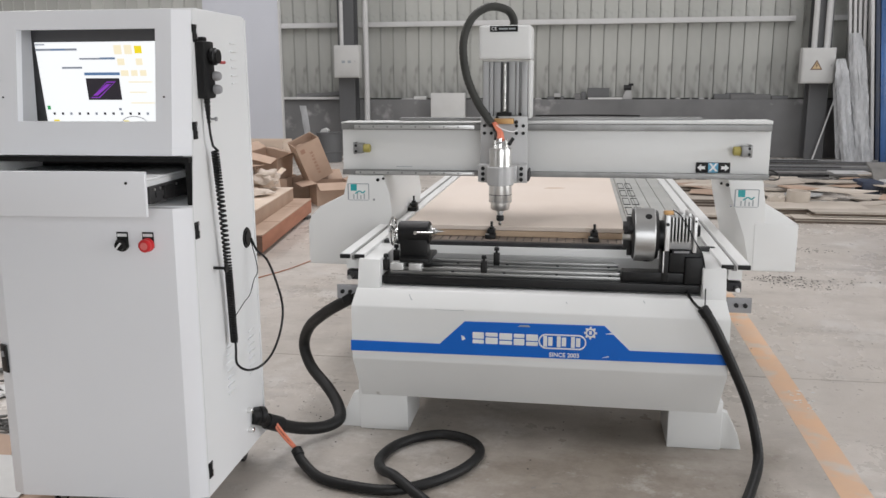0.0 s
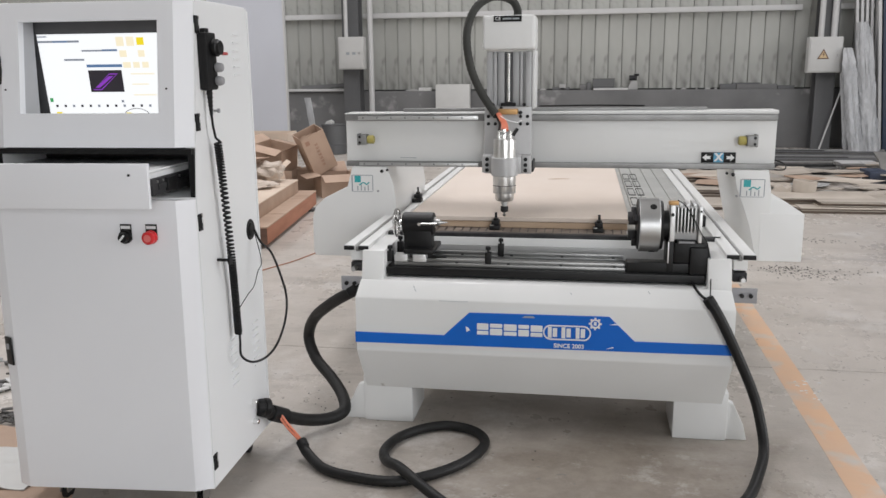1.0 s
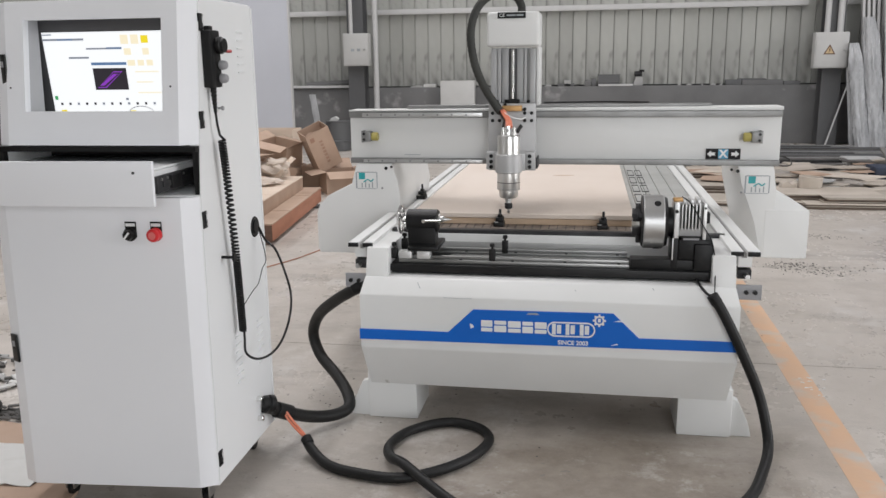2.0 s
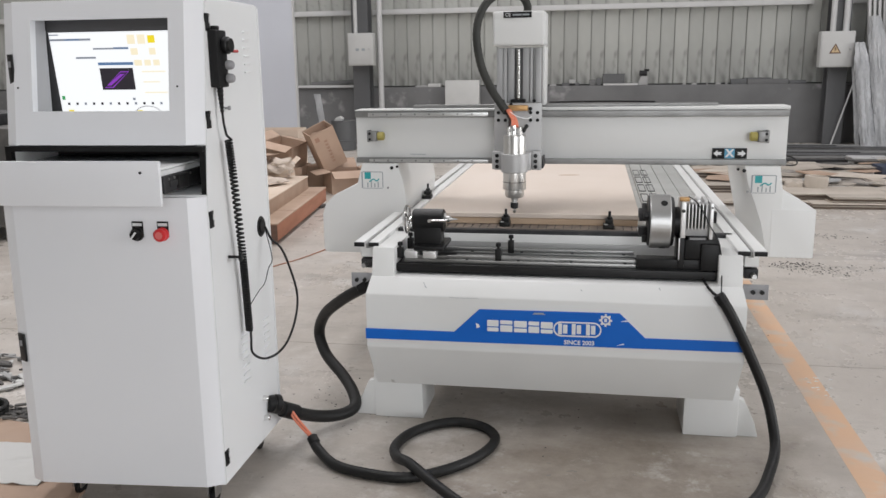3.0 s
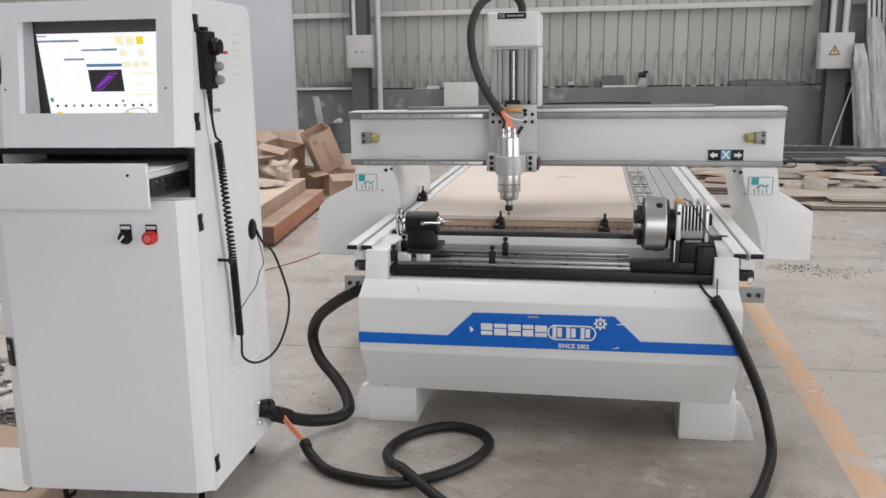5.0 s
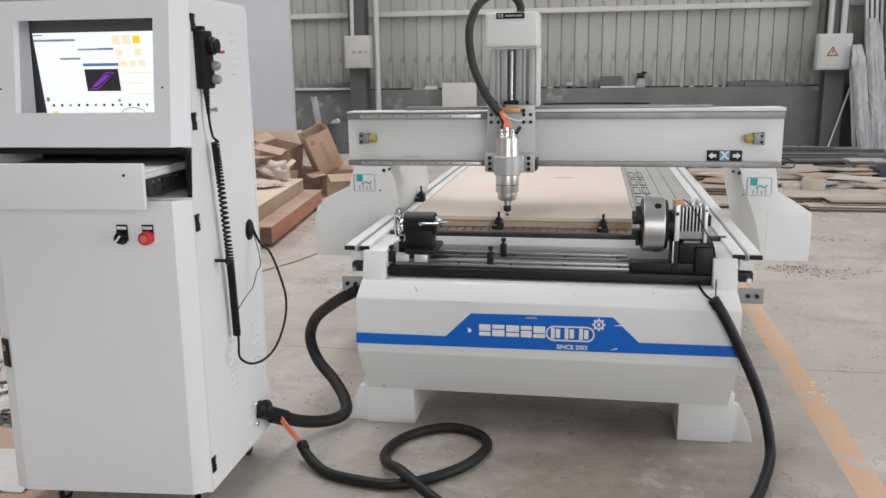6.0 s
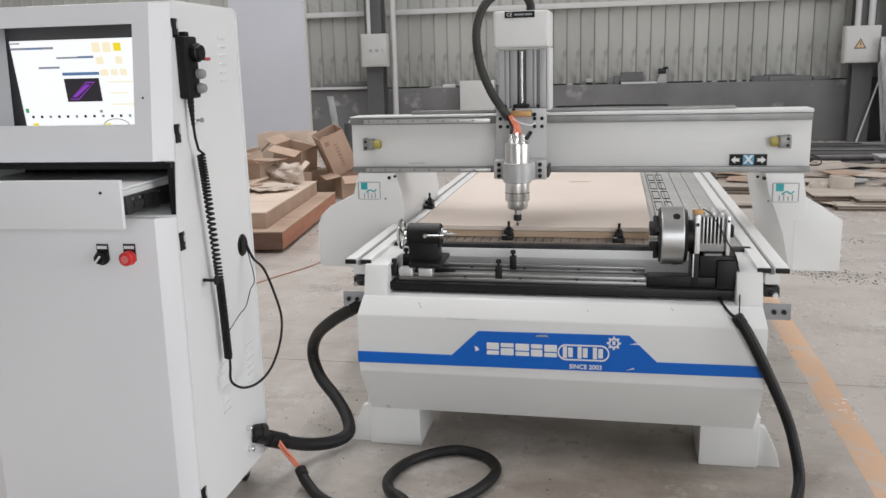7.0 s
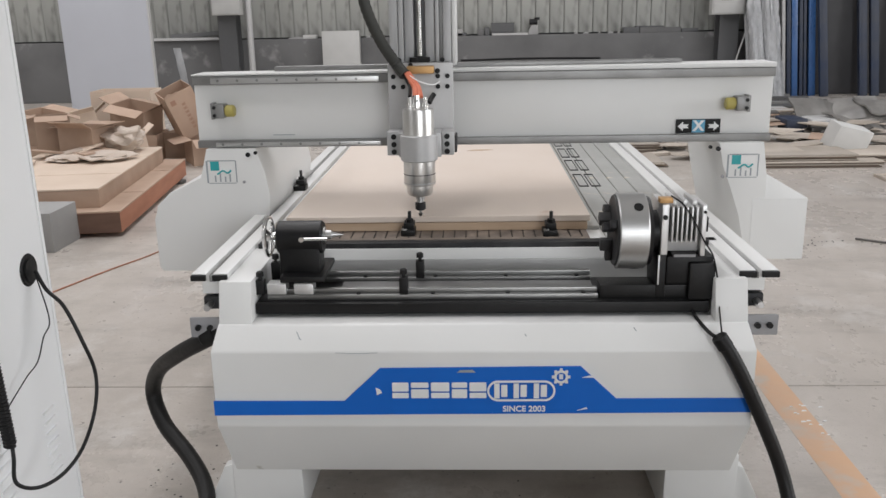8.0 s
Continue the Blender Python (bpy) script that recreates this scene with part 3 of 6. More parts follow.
def ring(x0, x1, z0, z1, t, y0, y1, n=28):
    """A lozenge-shaped band."""
    bm = bmesh.new()
    cx, cz, r = (x0 + x1) / 2, (z0 + z1) / 2, (z1 - z0) / 2
    hl = (x1 - x0) / 2 - r
    rows = []
    for k in range(n):
        a = 2 * math.pi * k / n
        c, s_ = math.cos(a), math.sin(a)
        o = hl if c > 0 else -hl
        rows.append([bm.verts.new((cx + o + c * q, y, cz + s_ * q)) for q, y in ((r, y0), (r - t, y0), (r - t, y1), (r, y1))])
    for k in range(n):
        p, q = rows[k], rows[(k + 1) % n]
        for j in range(4):
            bm.faces.new((p[j], p[(j + 1) % 4], q[(j + 1) % 4], q[j]))
    return bm


part("mark_ring", ring(-0.078, 0.098, 0.412, 0.470, 0.005, 3.087, 3.090), WVINYL, stripe, "white vinyl band")
for xx in (-0.060, -0.010, 0.042):
    part("mark", merge(box(xx, xx + 0.014, 3.087, 3.090, 0.420, 0.462, 0.001, 1), box(xx + 0.018, xx + 0.034, 3.087, 3.090, 0.424, 0.458, 0.001, 1)), WVINYL, stripe)
gear = [ring(0.094, 0.130, 0.462, 0.498, 0.006, 3.087, 3.090)]
for k in range(8):
    a = 2 * math.pi * k / 8
    gx, gz = 0.112 + 0.020 * math.cos(a), 0.480 + 0.020 * math.sin(a)
    gear.append(box(gx - 0.0035, gx + 0.0035, 3.087, 3.090, gz - 0.0035, gz + 0.0035))
part("mark_cog", merge(*gear), WVINYL, stripe, "white cog-shaped mark")
part("mark_bar", box(0.107, 0.117, 3.087, 3.090, 0.474, 0.487), WVINYL, stripe)
letters("SINCE 2003", 0.0225, WVINYL, "small_lettering", stripe, (0.018, 3.0893, 0.389), pose(0, 0, 0, 90, 0, 0), 0.0005)
part("scuff", prism([(-0.365, 0.43), (-0.352, 0.436), (-0.358, 0.446), (-0.368, 0.450)], 'y', 3.088, 3.090), WVINYL, stripe, "torn white spot")
part("scuff", prism([(-0.155, 0.493), (-0.108, 0.493), (-0.116, 0.500), (-0.148, 0.499)], 'y', 3.088, 3.090), GREYP, stripe, "pale smear")
part("scuff", prism([(0.155, 0.385), (0.182, 0.390), (0.178, 0.394)], 'y', 3.088, 3.090), WVINYL, stripe, "torn white spot")
part("scuff", prism([(0.165, 0.478), (0.20, 0.478), (0.185, 0.483)], 'y', 3.088, 3.090), WVINYL, stripe, "torn white spot")

for x0, z0, x1, z1 in ((-0.574, 0.592, -0.564, 0.576), (-0.567, 0.578, -0.560, 0.574), (0.30, 0.598, 0.306, 0.590), (0.02, 0.585, 0.024, 0.580)):
    part("scratch", tube([(x0, 3.095 + 0.75 * (z0 - 0.548), z0), (x1, 3.095 + 0.75 * (z1 - 0.548), z1)], 0.0012, 6, 2), GREYP, frame_body, "small scuff in the paint")
part("scratch", tube([(-0.47, 3.0945, 0.546), (-0.41, 3.0940, 0.5445), (-0.36, 3.0945, 0.546)], 0.0008, 6, 4), GREYP, frame_body, "small scuff in the paint")

# bed sides, rails and slotted top
for x0, x1 in ((-0.862, -0.822), (-0.804, -0.764), (0.578, 0.622), (0.636, 0.680)):
    r = part("side_channel", box(x0, x1, 3.20, 5.95, 0.708, 0.730, 0.003), WHITE, M, "white bed edge strip")
    part("end_cap", box(x0, x1, 3.188, 3.199, 0.712, 0.728, 0.002), BLACKP, r, "black end cap")
for x in (-0.813, 0.629):
    part("guide_rail", box(x - 0.009, x + 0.009, 3.22, 5.95, 0.700, 0.718, 0.002), RAIL, M, "steel guide rail")
for s_, x in ((-1, -0.80), (1, 0.612)):
    part("rack_bracket", box(min(x, x + s_ * 0.05), max(x, x + s_ * 0.05), 3.24, 5.9, 0.66, 0.708, 0.004), WHITE, M)
    part("stop_block", box(min(x, x + s_ * 0.05), max(x, x + s_ * 0.05), 3.24, 3.30, 0.615, 0.652, 0.005), ALUD, M, "dark metal stop")
    part("stop_bolt", cyl((x + s_ * 0.03, 3.20, 0.632), (x + s_ * 0.03, 3.26, 0.632), 0.009, 12), STEEL, M)
    pl = part("lug_plate", box(min(x - s_ * 0.005, x + s_ * 0.086), max(x - s_ * 0.005, x + s_ * 0.086), 3.215, 3.224, 0.542, 0.600, 0.004), SILVERP, M, "grey metal lug with bolt holes")
    for q in (0.030, 0.062):
        part("bolt", cyl((x + s_ * q, 3.205, 0.572), (x + s_ * q, 3.216, 0.572), 0.008, 10), BLACK, pl)
front_bar = part("front_bar", box(-0.755, 0.605, 3.49, 3.53, 0.683, 0.730, 0.003), ALUD, M, "dark grey front bar")
part("front_ledge", box(-0.70, 0.240, 3.531, 3.69, 0.714, 0.7268, 0.001), BARTOP, M, "dusty dark ledge before the board")
slat0 = part("bed_slat", box(-0.695, -0.628, 3.692, 5.90, 0.714, 0.727, 0.002, 1), PVC, M)
repeat(slat0, [(0.0705 * i, 0, 0) for i in range(1, 14)])
slat1 = part("bed_slat", box(0.2925, 0.3595, 3.53, 5.90, 0.714, 0.727, 0.002, 1), PVC, M)
repeat(slat1, [(0.0705 * i, 0, 0) for i in range(1, 4)])
tick0 = part("slot_end", box(-0.628, -0.6255, 3.56, 3.64, 0.7272, 0.7295), BLACKP, M)
repeat(tick0, [(0.0352 * i, 0, 0) for i in range(1, 25)])
for y in (4.30, 4.64, 4.97, 5.30):
    for x0 in (0.300, 0.346):
        part("slot_frame", merge(box(x0, x0 + 0.036, y, y + 0.014, 0.7275, 0.7300), box(x0, x0 + 0.036, y + 0.24, y + 0.250, 0.7275, 0.7300),
                                 box(x0, x0 + 0.003, y + 0.014, y + 0.24, 0.7275, 0.7300), box(x0 + 0.034, x0 + 0.036, y + 0.014, y + 0.24, 0.7275, 0.7300)), BLACKP, M, "black slot outline")

spoil = thing("mdf_board", (-0.23, 3.70, 0.7272), "pale bare mdf board lying on the router bed", "board")
part("top_sheet", box(-0.700, 0.252, 3.640, 5.86, 0.755, 0.775, 0.002, 1), MDF, spoil, "pale pinkish mdf face")
part("lower_sheet", box(-0.690, 0.244, 3.643, 5.86, 0.7276, 0.7535, 0.001, 1), MDFE, spoil, "brown layered board edge")
part("knot", prism([(-0.14, 4.90), (-0.11, 4.93), (-0.05, 4.935), (-0.02, 4.92), (-0.08, 4.905)], 'z', 0.7755, 0.7765), MDFE, spoil, "brown chip in the face")


def hold_down(x, y, z, s=1.0):
    c = thing("hold_down_clamp", (x, y, z), "small black hold-down clamp with a threaded stud", "clamp", "clamps on the router bed")
    part("step_block", merge(box(x - 0.026 * s, x + 0.026 * s, y - 0.03, y + 0.03, z, z + 0.022 * s, 0.003), box(x - 0.016 * s, x + 0.022 * s, y - 0.02, y + 0.03, z + 0.022 * s, z + 0.045 * s, 0.003)), BLACK, c)
    part("stud", cyl((x + 0.004, y, z + 0.045 * s), (x + 0.004, y, z + 0.085 * s), 0.0055, 8), ALUD, c)
    part("nut", cyl((x + 0.004, y, z + 0.045 * s), (x + 0.004, y, z + 0.057 * s), 0.012, 6), BLACK, c)
    part("washer", cyl((x - 0.012, y - 0.022, z + 0.022 * s), (x - 0.012, y - 0.022, z + 0.026 * s), 0.009, 10), STEEL, c)


hold_down(-0.312, 3.608, 0.727, 0.85)
hold_down(0.122, 3.59, 0.727, 0.85)
hold_down(-0.785, 4.29, 0.730, 0.9)

# gantry
gan = part("gantry_beam", box(-1.047, 0.876, 3.925, 4.04, 0.958, 1.1975, 0.004), WHITE, M, "white painted gantry beam")
for z0, z1 in ((1.168, 1.196), (0.958, 0.982)):
    r = part("linear_rail", box(-1.044, 0.873, 3.900, 3.924, z0, z1, 0.002), RAIL, gan, "steel linear rail")
    b0 = part("rail_bolt", cyl((-0.955, 3.889, (z0 + z1) / 2), (-0.955, 3.893, (z0 + z1) / 2), 0.0045, 10), RAIL, r)
    repeat(b0, [(0.066 * i, 0, 0) for i in range(1, 8)])
    part("rail_cover", box(-0.98, -0.42, 3.892, 3.8995, z0 + 0.004, z1 - 0.006, 0.001), STEEL, r, "bright rail strip")
part("beam_lip", prism([(-1.047, 1.198), (0.876, 1.198), (0.876, 1.213), (-1.047, 1.2025)], 'y', 3.905, 4.04, 0.0015), WHITE, gan)
part("cable_tray", prism([(-0.785, 1.2045), (0.59, 1.2125), (0.59, 1.224), (-0.785, 1.219)], 'y', 3.985, 4.035, 0.002), RAIL, gan, "grey cable tray lid")
part("tray_cable", tube([(-0.15, 4.0, 1.229), (0.1, 4.015, 1.231), (0.32, 4.0, 1.229)], 0.0035, 8, 8), BLACK, gan)
part("faded_print", box(-0.790, -0.715, 3.9237, 3.9255, 0.995, 0.9975), GREYP, gan, "faint grey print")
for s_, x in ((1, -0.955), (-1, 0.765)):
    k = part("buffer_bracket", merge(box(x - 0.018, x + 0.018, 3.872, 3.924, 1.060, 1.106, 0.004), box(x - 0.024 * s_ - 0.005, x - 0.024 * s_ + 0.005, 3.88, 3.924, 1.056, 1.110, 0.002)), RAIL, gan, "grey metal end stop")
    part("buffer", cyl((x + s_ * 0.018, 3.892, 1.083), (x + s_ * 0.050, 3.892, 1.083), 0.0195, 18, 0.004), YELLOW, k, "yellow rubber buffer")
    for dz in (-0.013, 0.013):
        part("screw", cyl((x - s_ * 0.014, 3.868, 1.083 + dz), (x - s_ * 0.014, 3.873, 1.083 + dz), 0.006, 10), BLACK, k)
sign = part("axis_sign", box(0.566, 0.712, 3.919, 3.9245, 0.984, 1.030, 0.001), BLACKP, gan, "black sign with an axis letter and arrows")
part("sign_field", box(0.618, 0.660, 3.9165, 3.9188, 0.986, 1.028), BLUEP, sign, "blue field")
letters("X", 0.046, WVINYL, "sign_letter", sign, (0.639, 3.9155, 1.007), pose(0, 0, 0, 90, 0, 0), 0.0018)
for s_, x in ((-1, 0.590), (1, 0.688)):
    part("arrow", prism([(x + s_ * 0.019, 1.007), (x + s_ * 0.002, 1.022), (x + s_ * 0.002, 1.0135), (x - s_ * 0.017, 1.0135), (x - s_ * 0.012, 1.007), (x - s_ * 0.017, 1.0005), (x + s_ * 0.002, 1.0005), (x + s_ * 0.002, 0.992)], 'y', 3.9160, 3.9188), WVINYL, sign, "white arrow")


def gantry_leg(mirror):
    """One side cover: an upright cheek, and a rounded motor hood outside it."""
    c = -0.0855

    def X(x):
        return x if mirror < 0 else 2 * c - x
    if mirror < 0:
        front = [(-1.010, 0.957), (-0.843, 0.957), (-0.815, 0.88), (-0.803, 0.80), (-0.812, 0.710), (-0.850, 0.62), (-0.885, 0.530), (-1.200, 0.530), (-1.212, 0.545), (-1.212, 0.715), (-1.195, 0.765), (-1.150, 0.808), (-1.036, 0.862)]
        back = front
        depth = 4.62
    else:
        front = [(0.700, 0.957), (0.846, 0.957), (0.858, 0.880), (0.864, 0.840), (0.864, 0.557), (0.815, 0.557), (0.800, 0.62), (0.780, 0.71), (0.748, 0.80), (0.716, 0.88)]
        back = [(0.672, 0.957)] + front[1:5] + [(0.745, 0.557), (0.735, 0.62), (0.720, 0.71), (0.700, 0.80), (0.682, 0.88)]
        depth = 4.20
    bm = bmesh.new()
    va = [bm.verts.new((x, 3.873, z)) for x, z in front]
    vb = [bm.verts.new((x, depth, z)) for x, z in back]
    n = len(va)
    bm.faces.new(va)
    bm.faces.new(vb[::-1])
    for i in range(n):
        bm.faces.new((va[i], va[(i + 1) % n], vb[(i + 1) % n], vb[i]))
    bmesh.ops.recalc_face_normals(bm, faces=bm.faces[:])
    bmesh.ops.bevel(bm, geom=[e for e in bm.edges if abs(e.verts[0].co.y - e.verts[1].co.y) < 0.01], offset=0.004, segments=2, affect='EDGES', profile=0.6)
    leg = part("gantry_leg", bm, WHITE, M, "white sheet steel gantry leg cover")
    if mirror > 0:
        hood = bmesh.new()
        for v in ((0.822, 3.8705, 0.557), (1.005, 3.8705, 0.557), (1.005, 3.8705, 0.768), (0.822, 3.8705, 0.768), (0.822, 3.945, 0.876), (0.822, 4.198, 0.876), (1.005, 4.198, 0.768), (1.005, 4.198, 0.557), (0.822, 4.198, 0.557)):
            hood.verts.new(v)
        bmesh.ops.convex_hull(hood, input=hood.verts[:])
        bmesh.ops.dissolve_limit(hood, angle_limit=radians(1), verts=hood.verts[:], edges=hood.edges[:])
        bmesh.ops.bevel(hood, geom=hood.edges[:], offset=0.004, segments=2, affect='EDGES', profile=0.6)
        cover_ = part("motor_hood", hood, WHITE, M, "white sheet steel motor hood")
        cover_.data.set_sharp_from_angle(angle=radians(15))
    part("screw", cyl((X(-0.868), 3.868, 0.938), (X(-0.868), 3.876, 0.938), 0.008, 10), BLACK, leg)
    part("screw", cyl((X(-0.842), 3.868, 0.944), (X(-0.842), 3.876, 0.944), 0.006, 10), BLACK, leg)
    part("screw", cyl((X(-0.888), 3.868, 0.845), (X(-0.888), 3.876, 0.845), 0.005, 10), SILVERP, leg)
    sx = -1.018 if mirror < 0 else 0.726
    sx2 = sx + 0.112
    st = part("sticker", prism([(sx, 0.838), (sx2 - 0.008, 0.838), (sx2, 0.922), (sx + 0.012, 0.922)], 'y', 3.8735, 3.8748) if mirror < 0 else prism([(sx + 0.008, 0.838), (sx2, 0.838), (sx2 - 0.012, 0.922), (sx, 0.922)], 'y', 3.8735, 3.8748), WVINYL, leg, "white safety sticker with a teal square")
    for a, b, e, f in ((0.0, 0.006, 0.004, 0.08), (0.10, 0.104, 0.006, 0.08), (0.006, 0.10, 0.0785, 0.082), (0.006, 0.10, 0.002, 0.0045)):
        part("border", box(sx + a + 0.003, sx + b + 0.003, 3.8722, 3.8733, 0.838 + e, 0.838 + f), GREYP, st)
    part("print_square", box(sx + 0.018, sx + 0.048, 3.8722, 3.8733, 0.885, 0.916), TEAL, st, "teal square")
    part("print_arm", tube([(sx + 0.04, 3.8728, 0.872), (sx + 0.06, 3.8728, 0.884), (sx + 0.075, 3.8728, 0.876), (sx + 0.088, 3.8728, 0.886)], 0.003, 6, 6), TEAL, st, "teal line figure")
    for a, h in ((0.03, 0.022), (0.047, 0.03), (0.064, 0.018), (0.08, 0.026)):
        part("print_bar", box(sx + a, sx + a + 0.005, 3.8722, 3.8733, 0.846, 0.846 + h), GREYP, st)


gantry_leg(-1)
gantry_leg(1)

# head that rides on the beam
CX = -0.274
head = part("head_carriage", box(CX - 0.103, CX + 0.103, 3.775, 3.80, 0.945, 1.236, 0.003), PLATE, M, "dull aluminium head plate")
part("bearing_block", box(CX - 0.095, CX + 0.095, 3.80, 3.899, 1.15, 1.215, 0.004), ALUD, head)
part("bearing_block", box(CX - 0.095, CX + 0.095, 3.80, 3.899, 0.95, 1.00, 0.004), ALUD, head)
part("side_cheek", box(CX - 0.112, CX - 0.104, 3.78, 3.90, 0.952, 1.0, 0.002), ALUD, head)
part("side_cheek", box(CX + 0.104, CX + 0.112, 3.78, 3.90, 0.952, 1.0, 0.002), ALUD, head)
hb = part("plate_bolt", cyl((CX - 0.085, 3.769, 1.195), (CX - 0.085, 3.776, 1.195), 0.0075, 12), BLACK, head)
repeat(hb, [(0.03, 0, 0), (0.14, 0, 0), (0.17, 0, 0), (0, 0, -0.032), (0.03, 0, -0.032), (0.14, 0, -0.032), (0.17, 0, -0.032), (0.02, 0, 0.05), (0.055, 0, 0.035), (0.07, 0, 0.05), (0.11, 0, 0.05), (0.155, 0, 0.05)])
col = part("z_column", box(CX - 0.098, CX + 0.098, 3.835, 3.855, 1.20, 1.47, 0.003), ZGREY, head, "grey aluminium column back")
for x0, x1, d in ((-0.097, -0.070, 0.812), (-0.068, -0.052, 0.806), (0.048, 0.060, 0.806), (0.072, 0.097, 0.812)):
    part("z_guide", box(CX + x0, CX + x1, 3.0 + d, 3.834, 1.237, 1.468, 0.003), ZGREY, col, "grey aluminium guide")
for x0, x1 in ((-0.050, -0.020), (0.016, 0.046)):
    part("inner_web", box(CX + x0, CX + x1, 3.820, 3.834, 1.237, 1.468, 0.004), ZGREY, col)
# no hollow here: a dark strip stands for the slot's shade
part("slot_shade", box(CX - 0.019, CX + 0.015, 3.829, 3.834, 1.237, 1.468, 0.001), COLUMN, col, "dark strip for the shade behind the ball screw")
part("rail_strip", box(CX + 0.0605, CX + 0.0715, 3.826, 3.834, 1.237, 1.468, 0.001), RAIL, col)
scr = part("lead_screw", lathe((CX - 0.002, 3.812, 1.237), (CX - 0.002, 3.812, 1.468), [(0.0038 * i, 0.0115 if i % 2 else 0.0072) for i in range(61)], 14), CHROME, col, "bright steel ball screw")
part("screw_foot", box(CX - 0.034, CX + 0.030, 3.795, 3.830, 1.237, 1.252, 0.003), BLACK, col)
cover = part("motor_cover", box(CX - 0.113, CX + 0.113, 3.785, 3.99, 1.478, 1.622, 0.014, 4), WHITE, head, "white motor cover")
part("cover_side", box(CX + 0.1, CX + 0.114, 3.83, 3.99, 1.225, 1.477, 0.004), WHITE, head, "white side cover")
pl = part("type_plate", box(CX - 0.065, CX + 0.055, 3.7825, 3.7848, 1.594, 1.619), BLACKP, cover, "small black plate with pale marks")
letters("CE", 0.020, WVINYL, "plate_letters", pl, (CX - 0.046, 3.7818, 1.6065), pose(0, 0, 0, 90, 0, 0))
for a, b in ((-0.026, 0.012), (0.016, 0.045)):
    part("plate_mark", box(CX + a, CX + b, 3.7812, 3.7824, 1.603, 1.610), GREYP, pl)
part("cable_block", box(CX - 0.04, CX + 0.045, 3.735, 3.774, 1.205, 1.228, 0.003), BRASS, head, "brass coloured block")
part("block_screw", cyl((CX + 0.055, 3.75, 1.212), (CX + 0.055, 3.775, 1.212), 0.008, 10), BLACK, head)

SY = 3.625
spx = CX + 0.0
sp = part("spindle", lathe((spx, SY, 1.112), (spx, SY, 0.776), [(0, 0.030), (0.002, 0.046), (0.008, 0.0475), (0.11, 0.0475)], 36), SLEEVE, head, "polished steel spindle")
part("spindle_clamp", merge(cyl((spx, SY, 0.955), (spx, SY, 1.034), 0.056, 36, 0.003), box(spx - 0.066, spx + 0.066, SY + 0.045, 3.774, 0.956, 1.030, 0.003)), PLATE, sp, "aluminium spindle clamp")
sl = part("lower_sleeve", lathe((spx, SY, 0.9545), (spx, SY, 0.80), [(0, 0.0485), (0.071, 0.0485), (0.073, 0.0475), (0.074, 0.041), (0.098, 0.0405), (0.106, 0.036), (0.110, 0.024), (0.111, 0.015)], 40), SLEEVE, sp, "polished lower sleeve")
part("groove", lathe((spx, SY, 0.916), (spx, SY, 0.9135), [(0, 0.0487), (0.0025, 0.0487)], 40), ALUD, sl)
part("groove", lathe((spx, SY, 0.889), (spx, SY, 0.887), [(0, 0.0487), (0.002, 0.0487)], 40), ZGREY, sl)
part("nose", lathe((spx, SY, 0.846), (spx, SY, 0.77), [(0, 0.0145), (0.012, 0.0145), (0.013, 0.012), (0.024, 0.012)], 24), STEEL, sp)
part("collet_nut", lathe((spx, SY, 0.825), (spx, SY, 0.78), [(0, 0.013), (0.003, 0.0165), (0.022, 0.0165), (0.026, 0.011)], 14), ALUD, sp, "dark collet nut")
part("cutter_bit", lathe((spx, SY, 0.80), (spx, SY, 0.777), [(0, 0.004), (0.009, 0.004), (0.012, 0.009), (0.022, 0.001)], 12), STEEL, sp)
for dx in (-0.024, 0.022):
    part("hose_fitting", lathe((spx + dx, SY, 1.111), (spx + dx, SY, 1.152), [(0, 0.011), (0.014, 0.011), (0.015, 0.007), (0.034, 0.007)], 14), CHROME, sp)
part("power_plug", lathe((spx - 0.004, SY, 1.111), (spx - 0.004, SY, 1.157), [(0, 0.012), (0.02, 0.012), (0.022, 0.011), (0.04, 0.010)], 14), CHROME, sp)
cb0 = part("clamp_bolt", cyl((spx - 0.083, 3.695, 1.016), (spx - 0.083, 3.702, 1.016), 0.0085, 12), BLACK, sp)
repeat(cb0, [(0, 0, -0.024), (0, 0, -0.047), (0.166, 0, 0), (0.166, 0, -0.024), (0.166, 0, -0.047)])
part("clamp_ear", box(spx - 0.105, spx - 0.067, 3.702, 3.774, 0.957, 1.031, 0.003), PLATE, sp)
part("clamp_ear", box(spx + 0.067, spx + 0.105, 3.702, 3.774, 0.957, 1.031, 0.003), PLATE, sp)
hs = part("cable_hose", tube([(CX + 0.03, 3.86, 1.612), (CX + 0.03, 3.86, 1.65), (CX + 0.0, 3.85, 1.69), (CX - 0.075, 3.82, 1.70), (CX - 0.145, 3.79, 1.65), (CX - 0.178, 3.77, 1.55), (CX - 0.165, 3.76, 1.42), (CX - 0.120, 3.745, 1.31), (CX - 0.07, 3.73, 1.235), (CX - 0.045, 3.715, 1.205)], 0.0185, 14, 12, 0.0018), DUSTYH, head, "dusty black corrugated cable hose")
for k, (dx, m_, r_) in enumerate(((-0.024, BLACK, 0.006), (-0.008, ORANGE, 0.0075), (0.004, ORANGE, 0.0065), (0.012, ORANGE, 0.005))):
    part("spindle_lead", tube([(CX - 0.05 + 0.006 * k, 3.715, 1.212), (CX - 0.035 + 0.008 * k, 3.70, 1.185), (CX + dx * 0.8 - 0.008, 3.685, 1.168), (CX + dx, SY, 1.145)], r_, 8, 8), m_, head, "orange water line" if m_ is ORANGE else "black lead")
